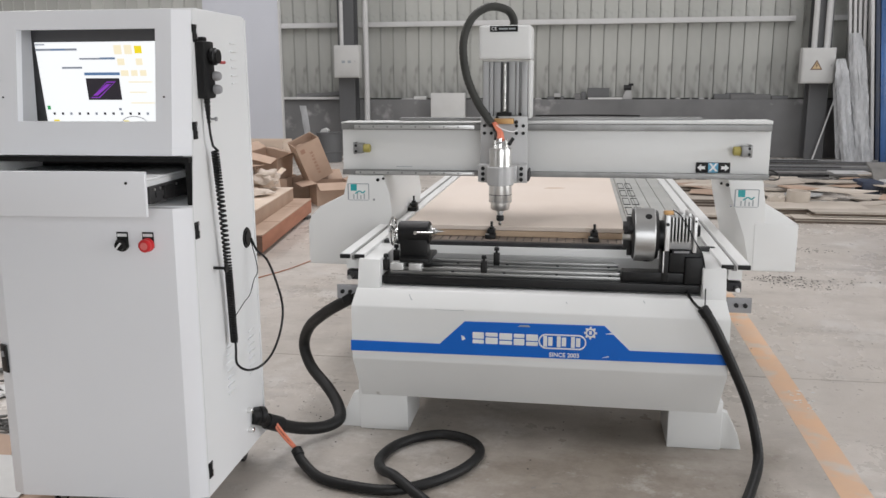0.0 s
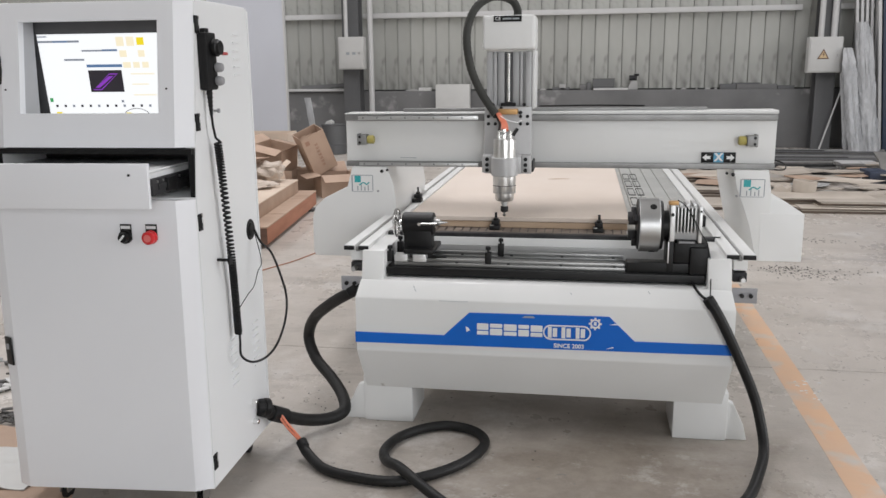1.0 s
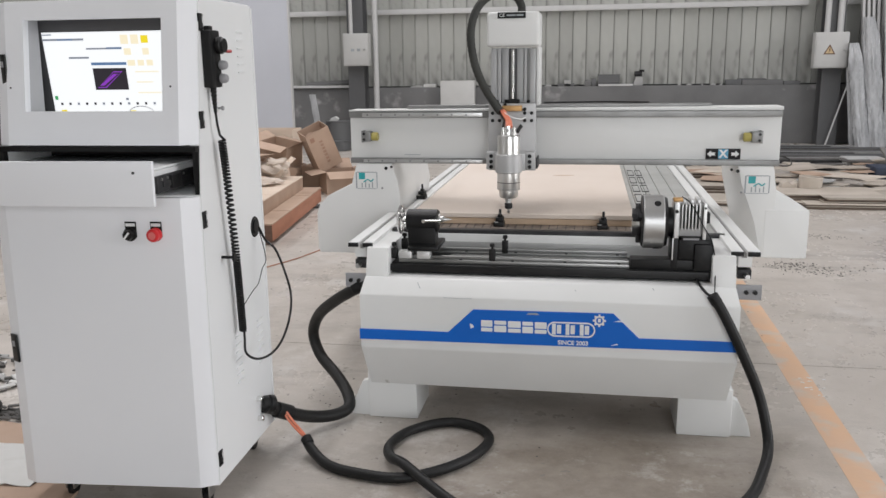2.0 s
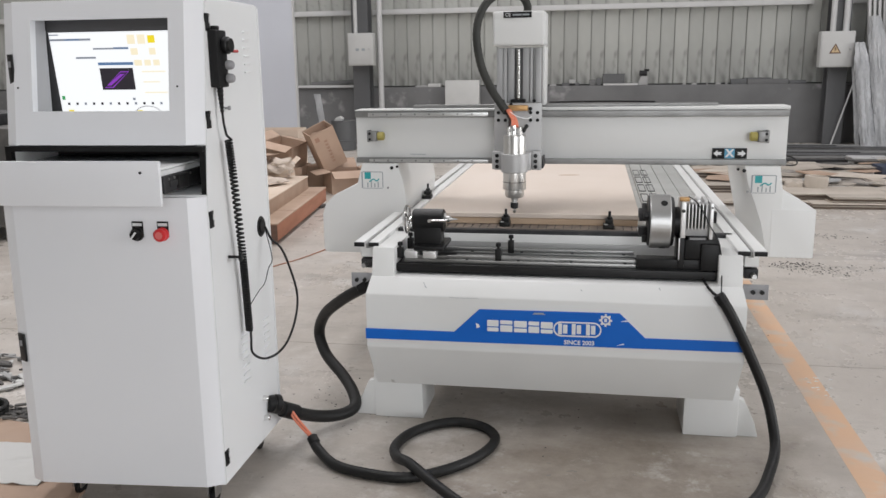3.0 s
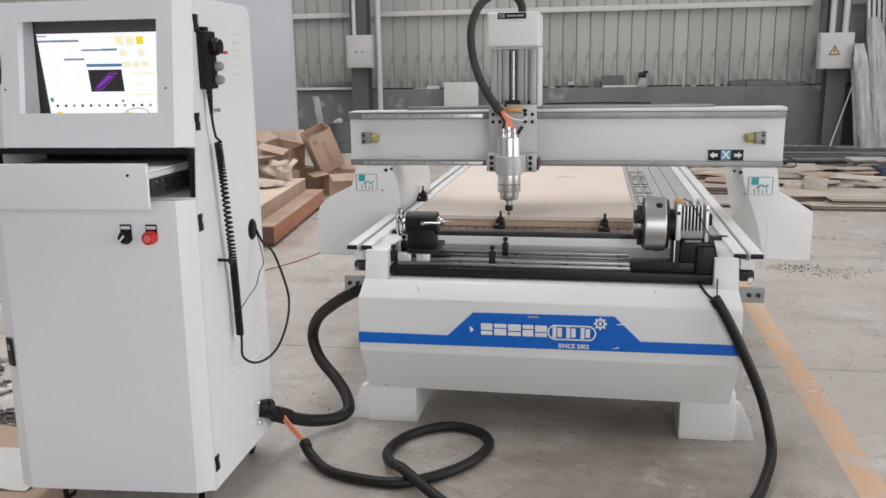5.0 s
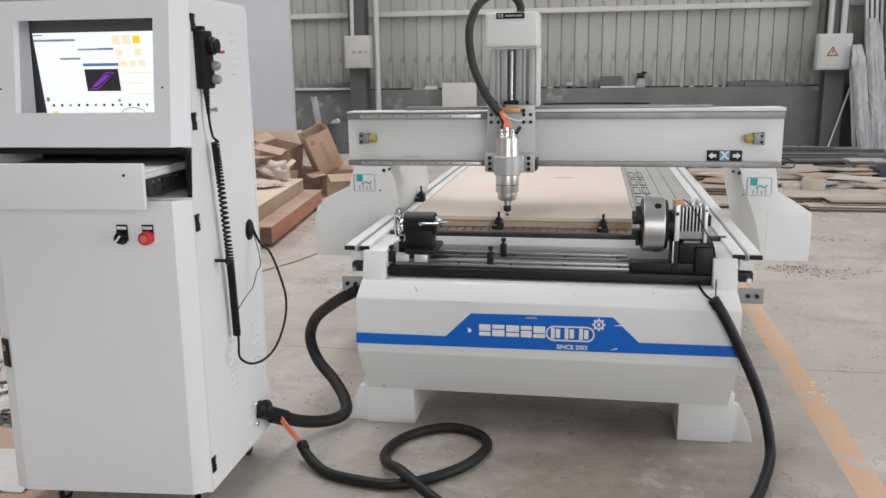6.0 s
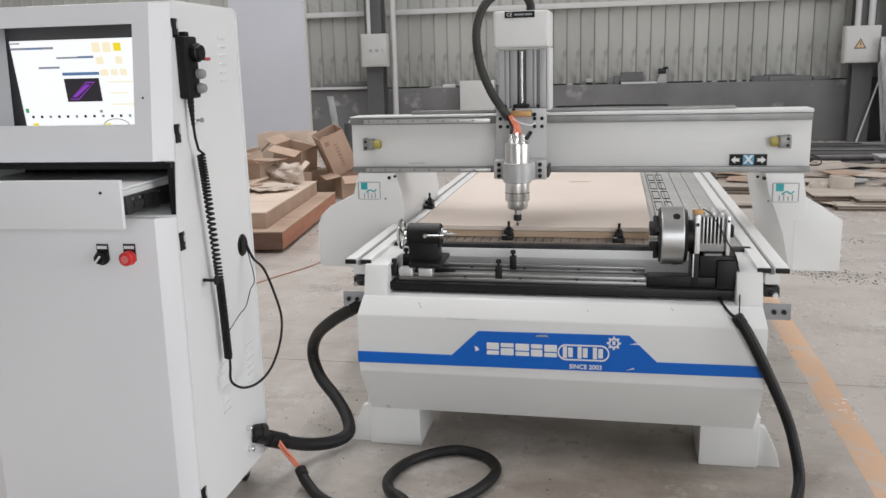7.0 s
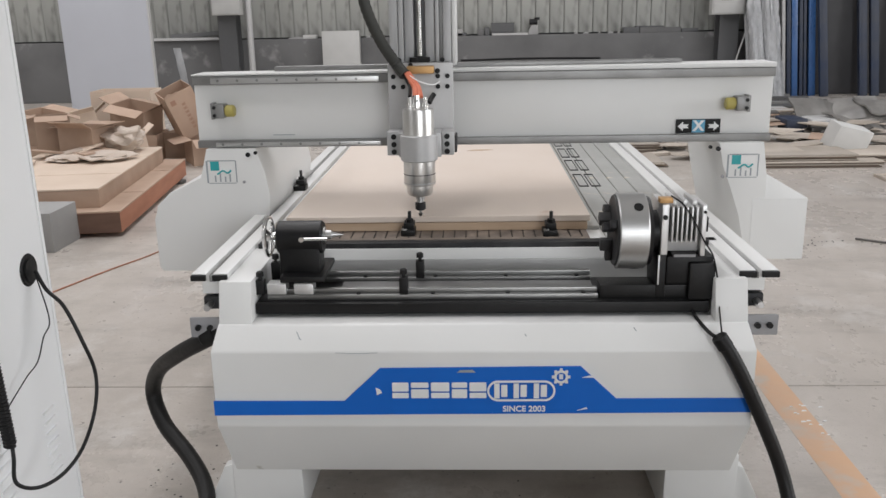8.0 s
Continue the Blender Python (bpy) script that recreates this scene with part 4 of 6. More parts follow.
part("earth_lead", tube([(CX - 0.04, 3.71, 1.21), (CX - 0.0, 3.70, 1.185), (CX + 0.04, 3.73, 1.172), (CX + 0.06, 3.765, 1.178)], 0.0025, 6, 8), WVINYL, head, "thin pale wire")
part("signal_lead", tube([(CX + 0.045, 3.72, 1.145), (CX + 0.035, 3.71, 1.13), (CX + 0.03, 3.70, 1.12)], 0.008, 8, 6), BLACK, head)

# ---- rotary axis in the front recess ----
R = thing("rotary_axis", (-0.09, 3.27, 0.645), "black rotary turning axis with chuck and tailstock", "rotary axis")
part("base_tray", box(-0.693, 0.506, 3.205, 3.40, 0.6115, 0.650, 0.004), BLACK, R, "black steel base")
part("front_lip", box(-0.693, 0.506, 3.186, 3.204, 0.620, 0.649, 0.002), BLACK, R, "black front lip")
part("motor_deck", box(0.222, 0.506, 3.207, 3.275, 0.6502, 0.688, 0.003), BLACK, R)
for y in (3.235, 3.385):
    rl = part("bed_rail", merge(box(-0.665, 0.218, y - 0.024, y + 0.018, 0.6502, 0.664, 0.002), box(-0.665, 0.218, y - 0.008, y + 0.008, 0.664, 0.677, 0.003)), BEDRAIL, R, "oiled steel rail")
    rb = part("rail_screw", cyl((-0.42, y - 0.0155, 0.663), (-0.42, y - 0.0155, 0.667), 0.006, 8), BLACK, rl)
    repeat(rb, [(0.2 * i, 0, 0) for i in range(1, 4)])
part("plate_between", box(-0.48, 0.216, 3.26, 3.355, 0.6502, 0.656, 0.002), RAIL, R)
ts = part("tailstock", merge(cyl((-0.645, 3.30, 0.802), (-0.520, 3.30, 0.802), 0.045, 32, 0.004), box(-0.638, -0.528, 3.262, 3.338, 0.69, 0.79, 0.006)), BLACK, R, "black cast tailstock")
part("tailstock_foot", box(-0.632, -0.512, 3.222, 3.41, 0.6945, 0.712, 0.006), BLACK, ts)
part("quill", lathe((-0.521, 3.30, 0.808), (-0.44, 3.30, 0.808), [(0, 0.022), (0.006, 0.022), (0.007, 0.013), (0.022, 0.012), (0.024, 0.008), (0.055, 0.001)], 20), STEEL, ts, "steel live centre")
part("locking_lever", merge(tube([(-0.565, 3.245, 0.810), (-0.50, 3.238, 0.812)], 0.004, 8, 2), cyl((-0.57, 3.238, 0.810), (-0.57, 3.262, 0.810), 0.007, 14)), CHROME, ts, "chrome lever")
wheel = [tube([(-0.672, 3.30 + 0.052 * math.cos(a), 0.805 + 0.052 * math.sin(a)) for a in [2 * math.pi * i / 36 for i in range(37)]], 0.006, 8, 0)]
for k in range(3):
    a = 2 * math.pi * k / 3 + 0.4
    wheel.append(tube([(-0.666, 3.30, 0.805), (-0.672, 3.30 + 0.052 * math.cos(a), 0.805 + 0.052 * math.sin(a))], 0.005, 8, 2))
wheel.append(cyl((-0.68, 3.30, 0.805), (-0.645, 3.30, 0.805), 0.012, 16))
part("handwheel", merge(*wheel), CHROME, ts, "chrome handwheel")
for x in (-0.640, -0.567):
    part("rail_carriage", box(x - 0.026, x + 0.026, 3.214, 3.256, 0.6645, 0.694, 0.003), ALU, R, "bright rail carriage")
    part("rail_carriage", box(x - 0.026, x + 0.026, 3.364, 3.406, 0.6645, 0.694, 0.003), ALU, R)


def stop_post(x, y, h):
    p = part("stop_post", box(x - 0.012, x + 0.012, y - 0.012, y + 0.012, 0.664, 0.675 + h, 0.003), BLACK, R, "black stop post with a screw knob")
    part("knob", lathe((x, y, 0.675 + h), (x, y, 0.71 + h), [(0, 0.005), (0.008, 0.005), (0.009, 0.010), (0.020, 0.010), (0.023, 0.006)], 12), BLACKP, p)


stop_post(-0.298, 3.225, 0.035)
stop_post(-0.262, 3.36, 0.040)
stop_post(-0.685, 3.225, 0.030)
stop_post(-0.668, 3.34, 0.045)
ch = part("chuck", lathe((0.263, 3.262, 0.822), (0.338, 3.262, 0.822), [(0, 0.0975), (0.003, 0.1005), (0.072, 0.1005), (0.075, 0.0985)], 72), CHUCK, R, "ground steel three-jaw chuck")
for k in range(3):
    a = 2 * math.pi * k / 3 + 0.6
    jy, jz = math.cos(a), math.sin(a)
    j = merge(box(0.226, 0.2575, -0.011, 0.011, 0.024, 0.056, 0.003), box(0.240, 0.2575, -0.011, 0.011, 0.056, 0.084, 0.003))
    bmesh.ops.rotate(j, cent=(0, 0, 0), matrix=Matrix.Rotation(a - math.pi / 2, 3, 'X'), verts=j.verts[:])
    bmesh.ops.translate(j, vec=(0, 3.262, 0.824), verts=j.verts[:])
    part("jaw", j, ALUD, ch, "dark hardened jaw")
for a in (2.25, 4.35, 0.2):
    part("key_socket", cyl((0.312, 3.262 + 0.090 * math.cos(a), 0.822 + 0.090 * math.sin(a)), (0.312, 3.262 + 0.1012 * math.cos(a), 0.822 + 0.1012 * math.sin(a)), 0.0125, 16), BLACK, ch)
part("chuck_face", lathe((0.258, 3.262, 0.824), (0.2629, 3.262, 0.824), [(0, 0.092), (0.0049, 0.0955)], 48), ALUD, ch, "dark chuck face")
part("chuck_band", lathe((0.3381, 3.262, 0.822), (0.350, 3.262, 0.822), [(0, 0.094), (0.0118, 0.090)], 40), BLACK, ch)
part("spindle_neck", cyl((0.3501, 3.262, 0.822), (0.372, 3.262, 0.822), 0.055, 28), BLACK, ch)
part("mount_block", box(0.366, 0.391, 3.205, 3.32, 0.652, 0.771, 0.003), BLACK, R)
part("edge_strip", box(0.369, 0.3735, 3.2015, 3.2045, 0.690, 0.771, 0.001), ALU, R, "bright edge strip")
hd = part("headstock", box(0.391, 0.474, 3.220, 3.33, 0.776, 0.896, 0.004), PLATE, R, "finned aluminium gearbox housing")
fin0 = part("fin", box(0.398, 0.4025, 3.196, 3.219, 0.806, 0.898, 0.001), ALU, hd)
repeat(fin0, [(0.0122 * i, 0, 0) for i in range(1, 6)])
# dark plate on the housing paints the shade between fins
part("fin_shade", box(0.396, 0.468, 3.2165, 3.2195, 0.806, 0.894), ALUD, hd, "dark plate for the shade between the fins")
part("end_plate", box(0.373, 0.3905, 3.200, 3.336, 0.772, 0.905, 0.002), ALU, hd, "bright aluminium end plate")
part("end_plate", box(0.4745, 0.487, 3.200, 3.336, 0.768, 0.902, 0.002), ALU, hd)
part("top_clip", box(0.368, 0.402, 3.212, 3.24, 0.9055, 0.919, 0.002), BRASS, hd, "small copper clip")
part("plate_hole", cyl((0.381, 3.196, 0.872), (0.381, 3.201, 0.872), 0.0065, 10), BLACK, hd)
part("plate_hole", cyl((0.481, 3.196, 0.885), (0.481, 3.201, 0.885), 0.004, 10), BLACK, hd)
for x_ in (0.405, 0.43, 0.455):
    part("top_fin", box(x_, x_ + 0.012, 3.225, 3.325, 0.8962, 0.910, 0.002), ALU, hd)
mt = part("drive_motor", merge(box(0.392, 0.513, 3.205, 3.335, 0.690, 0.766, 0.006), box(0.402, 0.468, 3.195, 3.30, 0.766, 0.7755, 0.002), box(0.448, 0.516, 3.188, 3.30, 0.652, 0.752, 0.006)), BLACK, R, "black stepper motor")
part("motor_label", box(0.407, 0.462, 3.1935, 3.1948, 0.7675, 0.7745), SILVERP, mt)
part("side_plug", box(0.488, 0.505, 3.245, 3.285, 0.82, 0.86, 0.004), BLACKP, mt)
part("motor_cable", tube([(0.400, 3.23, 0.922), (0.425, 3.205, 0.905), (0.452, 3.188, 0.865), (0.478, 3.186, 0.815), (0.505, 3.184, 0.77), (0.520, 3.178, 0.70), (0.520, 3.150, 0.64), (0.512, 3.09, 0.598)], 0.0022, 6, 8), BLACK, mt, "thin black cable")
part("motor_cable", tube([(0.46, 3.19, 0.625), (0.468, 3.15, 0.61), (0.485, 3.10, 0.595), (0.50, 3.085, 0.588)], 0.005, 8, 8), BLACK, mt)

# ---- hoses over the floor ----
ha = thing("cable_hose", (-0.9, 3.1, 0.0), "thick black corrugated hose between cabinet and router", "hose")
part("tube", tube([(-1.085, 2.80, 0.195), (-1.07, 2.86, 0.16), (-1.00, 3.00, 0.075), (-0.925, 3.10, 0.040), (-0.878, 3.165, 0.050), (-0.905, 3.240, 0.082), (-0.972, 3.320, 0.124), (-1.070, 3.410, 0.178), (-1.117, 3.465, 0.256), (-1.070, 3.410, 0.358), (-0.966, 3.310, 0.452), (-0.862, 3.240, 0.523), (-0.80, 3.23, 0.555)], 0.0245, 16, 14, 0.0012), RUBBER, ha)
part("cuff", cyl((-1.068, 2.862, 0.158), (-1.035, 2.925, 0.118), 0.030, 18, 0.003), BLACKP, ha, "black end cuff")
part("cuff", cyl((-0.86, 3.238, 0.532), (-0.82, 3.232, 0.550), 0.028, 18, 0.003), BLACKP, ha)
hb_ = thing("cable_hose", (0, 2.6, 0.0), "long black corrugated hose looped over the floor", "hose")
part("tube", tube([(-0.948, 2.842, 0.060), (-0.915, 2.805, 0.035), (-0.83, 2.725, 0.0205), (-0.72, 2.68, 0.0205), (-0.56, 2.665, 0.0205), (-0.43, 2.74, 0.0205), (-0.33, 2.86, 0.0205), (-0.285, 3.0, 0.0205), (-0.33, 3.10, 0.0205), (-0.436, 3.145, 0.0205), (-0.53, 3.11, 0.0205), (-0.612, 3.02, 0.0205), (-0.645, 2.90, 0.022), (-0.615, 2.79, 0.034), (-0.548, 2.70, 0.057), (-0.45, 2.61, 0.040), (-0.34, 2.52, 0.022), (-0.2, 2.40, 0.0205), (0.0, 2.33, 0.0205), (0.25, 2.38, 0.0205), (0.46, 2.52, 0.0205), (0.60, 2.70, 0.0205), (0.675, 2.88, 0.032), (0.712, 3.0, 0.07), (0.700, 3.055, 0.17), (0.672, 3.07, 0.26), (0.628, 3.07, 0.36), (0.575, 3.068, 0.47), (0.535, 3.07, 0.545), (0.503, 3.078, 0.592)], 0.019, 16, 14, 0.001), RUBBER, hb_)
part("tape_end", cyl((-0.950, 2.844, 0.0615), (-0.930, 2.822, 0.046), 0.0205, 16, 0.003), BLACKP, hb_, "taped hose end")
part("tape_end", cyl((0.501, 3.0785, 0.595), (0.522, 3.074, 0.564), 0.0205, 16, 0.003), BLACKP, hb_)
for k, (m_, r_) in enumerate(((ORANGE, 0.006), (BLACK, 0.004), (ORANGE, 0.005))):
    single("loose_wire", tube([(-1.045 + 0.004 * k, 2.875, 0.150), (-1.02 + 0.006 * k, 2.868, 0.115), (-0.985 + 0.006 * k, 2.855, 0.085), (-0.944 + 0.003 * k, 2.838, 0.058)], r_, 8, 8), m_, "orange wires out of a black hose" if m_ is ORANGE else "thin black wire out of a hose", "wire", "wires at the cabinet")

# ---- control cabinet ----
K = thing("control_cabinet", (-1.10, 2.42, 0), "tall white control cabinet on castors with an open drawer", "control cabinet")
XL, XR, YB, CH = -1.738, -1.09, 2.918, 0.026
SK = 0.062


def yf(z):
    return 2.380 + 0.017 * (z - 0.085) if z < 1.03 else 2.396 + 0.135 * (z - 1.03)


def stack(levels, bev=0.004):
    """A body through horizontal outlines: rows of (z, outline)."""
    bm = bmesh.new()
    rows = [[bm.verts.new((x, y, z)) for x, y in o] for z, o in levels]
    n = len(rows[0])
    bm.faces.new(rows[0][::-1])
    bm.faces.new(rows[-1])
    for a, b in zip(rows, rows[1:]):
        for i in range(n):
            bm.faces.new((a[i], a[(i + 1) % n], b[(i + 1) % n], b[i]))
    if bev:
        bmesh.ops.recalc_face_normals(bm, faces=bm.faces[:])
        bmesh.ops.bevel(bm, geom=bm.edges[:], offset=bev, segments=2, affect='EDGES', profile=0.6)
    return bm


def out(x, z):
    """How far the lower front stands forward towards its outer end."""
    return SK * (x - XR) if z < 1.04 else 0.0


def shell(z):
    return [(XL, yf(z) + out(XL, z) + CH + 0.002), (XL, YB), (XR, YB), (XR, yf(z) + CH + 0.002)]


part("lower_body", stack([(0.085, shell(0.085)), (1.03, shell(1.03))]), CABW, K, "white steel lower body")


def door_outline(z):
    y = yf(z)
    return [(XL, y + CH + out(XL, z)), (XL + 0.048, y + out(XL + 0.048, z)), (XR - 0.050, y + out(XR - 0.050, z)), (XR, y + CH)]


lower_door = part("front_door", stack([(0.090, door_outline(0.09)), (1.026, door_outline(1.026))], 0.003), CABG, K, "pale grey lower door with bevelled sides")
lower_door.data.set_sharp_from_angle(angle=radians(12))
part("side_panel", prism([(yf(0.09) + CH + 0.004, 0.09), (YB - 0.001, 0.09), (YB - 0.001, 1.607), (yf(1.606) + CH + 0.004, 1.607), (yf(1.176) + CH + 0.004, 1.176), (yf(1.03) + CH + 0.004, 1.03)], 'x', XR - 0.0008, XR + 0.0022), CABW, K, "white side panel")
# drawer bay
bay = part("drawer_bay", merge(box(XL, XL + 0.02, 2.44, YB, 1.03, 1.175), box(XR - 0.02, XR, 2.47, YB, 1.03, 1.175), box(XL + 0.02, XR - 0.02, 2.70, YB, 1.03, 1.175)), CABW, K)
# black panels put inside the white bay in place of its shade
part("bay_shade", merge(box(XL + 0.02, XR - 0.02, 2.66, 2.70, 1.03, 1.175), box(XL + 0.001, XR - 0.001, 2.42, 2.66, 1.160, 1.176), box(XR - 0.02, XR - 0.001, 2.435, 2.468, 1.03, 1.175), box(XL + 0.001, XL + 0.02, 2.42, 2.44, 1.03, 1.175)), BLACK, bay, "black panels for the shade in the drawer opening")
# upper housing round the screen
OX0, OX1, OZ0, OZ1 = -1.634, -1.190, 1.280, 1.551
pieces = [stack([(1.176, shell(1.176)[:1] + [(XL, YB), (XL + 0.03, YB), (XL + 0.03, yf(1.176) + CH)]), (1.606, [(XL, yf(1.606) + CH + 0.002), (XL, YB), (XL + 0.03, YB), (XL + 0.03, yf(1.606) + CH)])], 0),
          stack([(1.176, [(XR - 0.03, yf(1.176) + CH), (XR - 0.03, YB), (XR, YB), (XR, yf(1.176) + CH + 0.002)]), (1.606, [(XR - 0.03, yf(1.606) + CH), (XR - 0.03, YB), (XR, YB), (XR, yf(1.606) + CH + 0.002)])], 0.003),
          box(XL + 0.03, XR - 0.03, 2.66, YB, 1.176, 1.606), box(XL + 0.002, XR - 0.002, 2.53, YB - 0.002, 1.598, 1.612, 0.004)]
part("upper_housing", merge(*pieces), CABW, K, "white steel upper housing")


def bezel_band(z0, z1, x0=None, x1=None):
    rows = []
    for z in (z0, z1):
        y = yf(z)
        if x0 is None:
            rows.append((z, [(XL, y + CH), (XL + 0.045, y), (XR - 0.050, y), (XR, y + CH)]))
        elif x0 < -1.5:
            rows.append((z, [(XL, y + CH), (XL + 0.045, y), (x1, y), (x1, y + CH)]))
        else:
            rows.append((z, [(x0, y + CH), (x0, y), (XR - 0.050, y), (XR, y + CH)]))
    return stack(rows, 0)


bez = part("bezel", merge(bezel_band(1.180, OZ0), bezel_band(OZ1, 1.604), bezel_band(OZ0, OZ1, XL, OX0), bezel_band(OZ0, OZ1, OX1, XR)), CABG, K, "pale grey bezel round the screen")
part("bezel_recess", merge(prism([(yf(OZ0 - 0.03) + CH - 0.004, OZ0 - 0.03), (2.528, OZ0 - 0.03), (2.542, OZ1 + 0.02), (yf(OZ1 + 0.02) + CH - 0.004, OZ1 + 0.02)], 'x', OX0 - 0.006, OX0 - 0.001), prism([(yf(OZ0 - 0.03) + CH - 0.004, OZ0 - 0.03), (2.655, OZ0 - 0.03), (2.655, OZ1 + 0.02), (yf(OZ1 + 0.02) + CH - 0.004, OZ1 + 0.02)], 'x', OX1 + 0.001, OX1 + 0.006), box(OX0 - 0.02, OX1 + 0.016, 2.50, 2.655, OZ1 + 0.006, OZ1 + 0.014), box(OX0 - 0.02, OX1 + 0.016, 2.48, 2.655, OZ0 - 0.04, OZ0 - 0.03)), RECESSP, bez, "recess round the screen, shade in its grey")
bez.data.set_sharp_from_angle(angle=radians(12))
part("bezel_screw", cyl((-1.163, yf(1.352) - 0.002, 1.352), (-1.163, yf(1.352) + 0.004, 1.352), 0.003, 8), BLACK, bez)
part("bezel_screw", cyl((-1.680, yf(1.35) - 0.002, 1.352), (-1.680, yf(1.35) + 0.004, 1.352), 0.003, 8), BLACK, bez)
SX0, SX1 = -1.641, -1.13
A0, B0 = Vector((SX0, 2.562, 1.518)), Vector((SX0, 2.598, 1.236))


def scr(u0, u1, v0, v1, lift, thick=0.0012, skew=0.0):
    n = Vector((0, -1, -0.13)).normalized()
    if lift > 0.001:
        u0, u1, v0, v1, skew = 0.83 * u0, 0.83 * u1, 0.90 * v0, 0.90 * v1, 0.83 * skew
    bm = bmesh.new()
    for f in (lift, lift - thick):
        for u, v in ((u0 + skew, v0), (u1 + skew, v0), (u1, v1), (u0, v1)):
            bm.verts.new(A0 + Vector((SX1 - SX0, 0, 0)) * u + (B0 - A0) * v + n * f)
    bm.verts.ensure_lookup_table()
    v = bm.verts
    bm.faces.new((v[0], v[1], v[2], v[3]))
    bm.faces.new((v[7], v[6], v[5], v[4]))
    for i in range(4):
        bm.faces.new((v[i], v[4 + i], v[4 + (i + 1) % 4], v[(i + 1) % 4]))
    return bm


# frame drawn tall and wide to paint in the shaded recess
mon = part("monitor", scr(-0.10, 1.0, -0.16, 1.05, -0.002, 0.03), FRAMEG, K, "flat screen, its dark frame taking in recess shade")
part("screen", scr(0, 1, 0, 1, 0, 0.0012), SCREENW, mon, "lit white control screen")
for u0, u1, v0, v1, m_ in ((0.0, 0.08, 0.02, 0.035, SCREENG), (0.0, 0.33, 0.075, 0.10, SCREENG), (0.12, 0.24, 0.078, 0.098, SCREENB), (0.34, 0.62, 0.19, 0.21, SCREENG), (0.50, 0.62, 0.185, 0.21, SCREENB), (0.19, 0.35, 0.295, 0.318, SCREENG), (0.36, 0.64, 0.365, 0.40, SCREENB),
                          (0.62, 0.68, 0.04, 0.15, SCREENY), (0.70, 0.76, 0.04, 0.15, SCREENY), (0.78, 0.835, 0.05, 0.14, SCREENYY), (0.635, 0.69, 0.20, 0.28, SCREENY), (0.78, 0.83, 0.20, 0.28, SCREENY), (0.65, 0.71, 0.34, 0.41, SCREENY), (0.73, 0.78, 0.34, 0.41, SCREENY), (0.80, 0.85, 0.34, 0.41, SCREENY),
                          (0.70, 0.885, 0.475, 0.49, SCREENY), (0.70, 0.83, 0.60, 0.615, SCREENY), (0.70, 0.885, 0.73, 0.745, SCREENY), (0.02, 0.045, 0.77, 0.82, SCREENGR), (0.055, 0.10, 0.945, 1.0, SCREENYY), (0.62, 0.66, 0.955, 0.985, SCREENYY), (0.595, 0.615, 0.80, 0.83, SCREENG)):
    part("screen_field", scr(u0, u1, v0, v1, 0.0022, 0.0008), m_, mon)
pv = part("preview_pane", scr(0.365, 0.63, 0.435, 0.70, 0.0022, 0.0008, -0.0), SCREENK, mon, "dark preview pane")
part("preview_shape", scr(0.385, 0.455, 0.475, 0.675, 0.0034, 0.0006, 0.145), SCREENP, pv, "violet tool path picture")
part("preview_core", scr(0.394, 0.452, 0.487, 0.663, 0.0046, 0.0006, 0.137), SCREENK, pv)
part("preview_fill", scr(0.408, 0.444, 0.505, 0.645, 0.0058, 0.0006, 0.120), SCREENP, pv, "violet relief picture")
for k in range(12):
    part("screen_icon", scr(0.06 + 0.068 * k, 0.078 + 0.068 * k, 0.855, 0.885, 0.0022, 0.0008), SCREENK if k % 3 != 2 else SCREENG, mon)

arc = [A0 + Vector((SX1 - SX0, 0, 0)) * (0.585 + 0.085 * math.cos(t_)) + (B0 - A0) * (0.90 - 0.085 * math.sin(t_)) + Vector((0, -0.003, 0)) for t_ in [math.pi * i / 16 for i in range(17)]]
part("screen_curve", tube([tuple(p) for p in arc], 0.0010, 5, 0), SCREENK, mon, "dark curve on the screen")

# drawer pulled out
DY = 2.255
dr = part("drawer", merge(box(-1.715, -1.163, DY + 0.012, 2.66, 1.052, 1.066), box(-1.715, -1.705, DY + 0.012, 2.66, 1.066, 1.118), box(-1.173, -1.163, DY + 0.012, 2.66, 1.066, 1.118)), CABW, K, "open keyboard drawer")
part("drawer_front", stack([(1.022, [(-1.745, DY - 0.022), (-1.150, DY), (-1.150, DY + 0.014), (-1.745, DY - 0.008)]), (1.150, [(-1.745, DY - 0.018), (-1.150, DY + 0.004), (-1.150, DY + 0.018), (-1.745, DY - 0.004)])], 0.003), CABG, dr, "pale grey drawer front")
part("drawer_screw", cyl((-1.205, DY - 0.002, 1.118), (-1.205, DY + 0.006, 1.118), 0.004, 8), BLACK, dr)
part("slide_rail", merge(box(-1.161, -1.150, DY + 0.03, 2.60, 1.054, 1.104, 0.002), box(-1.150, -1.146, DY + 0.06, 2.50, 1.070, 1.086, 0.001)), ALUD, dr, "dark steel drawer slide")
for y_ in (2.31, 2.345, 2.45):
    part("slide_rivet", cyl((-1.150, y_, 1.094), (-1.147, y_, 1.094), 0.004, 8), STEEL, dr)
part("slide_lock", box(-1.158, -1.140, 2.36, 2.42, 1.060, 1.100, 0.004), BLACK, dr)
part("keyboard_shelf", box(-1.700, -1.166, DY + 0.02, 2.655, 1.119, 1.125, 0.002), CABW, dr)


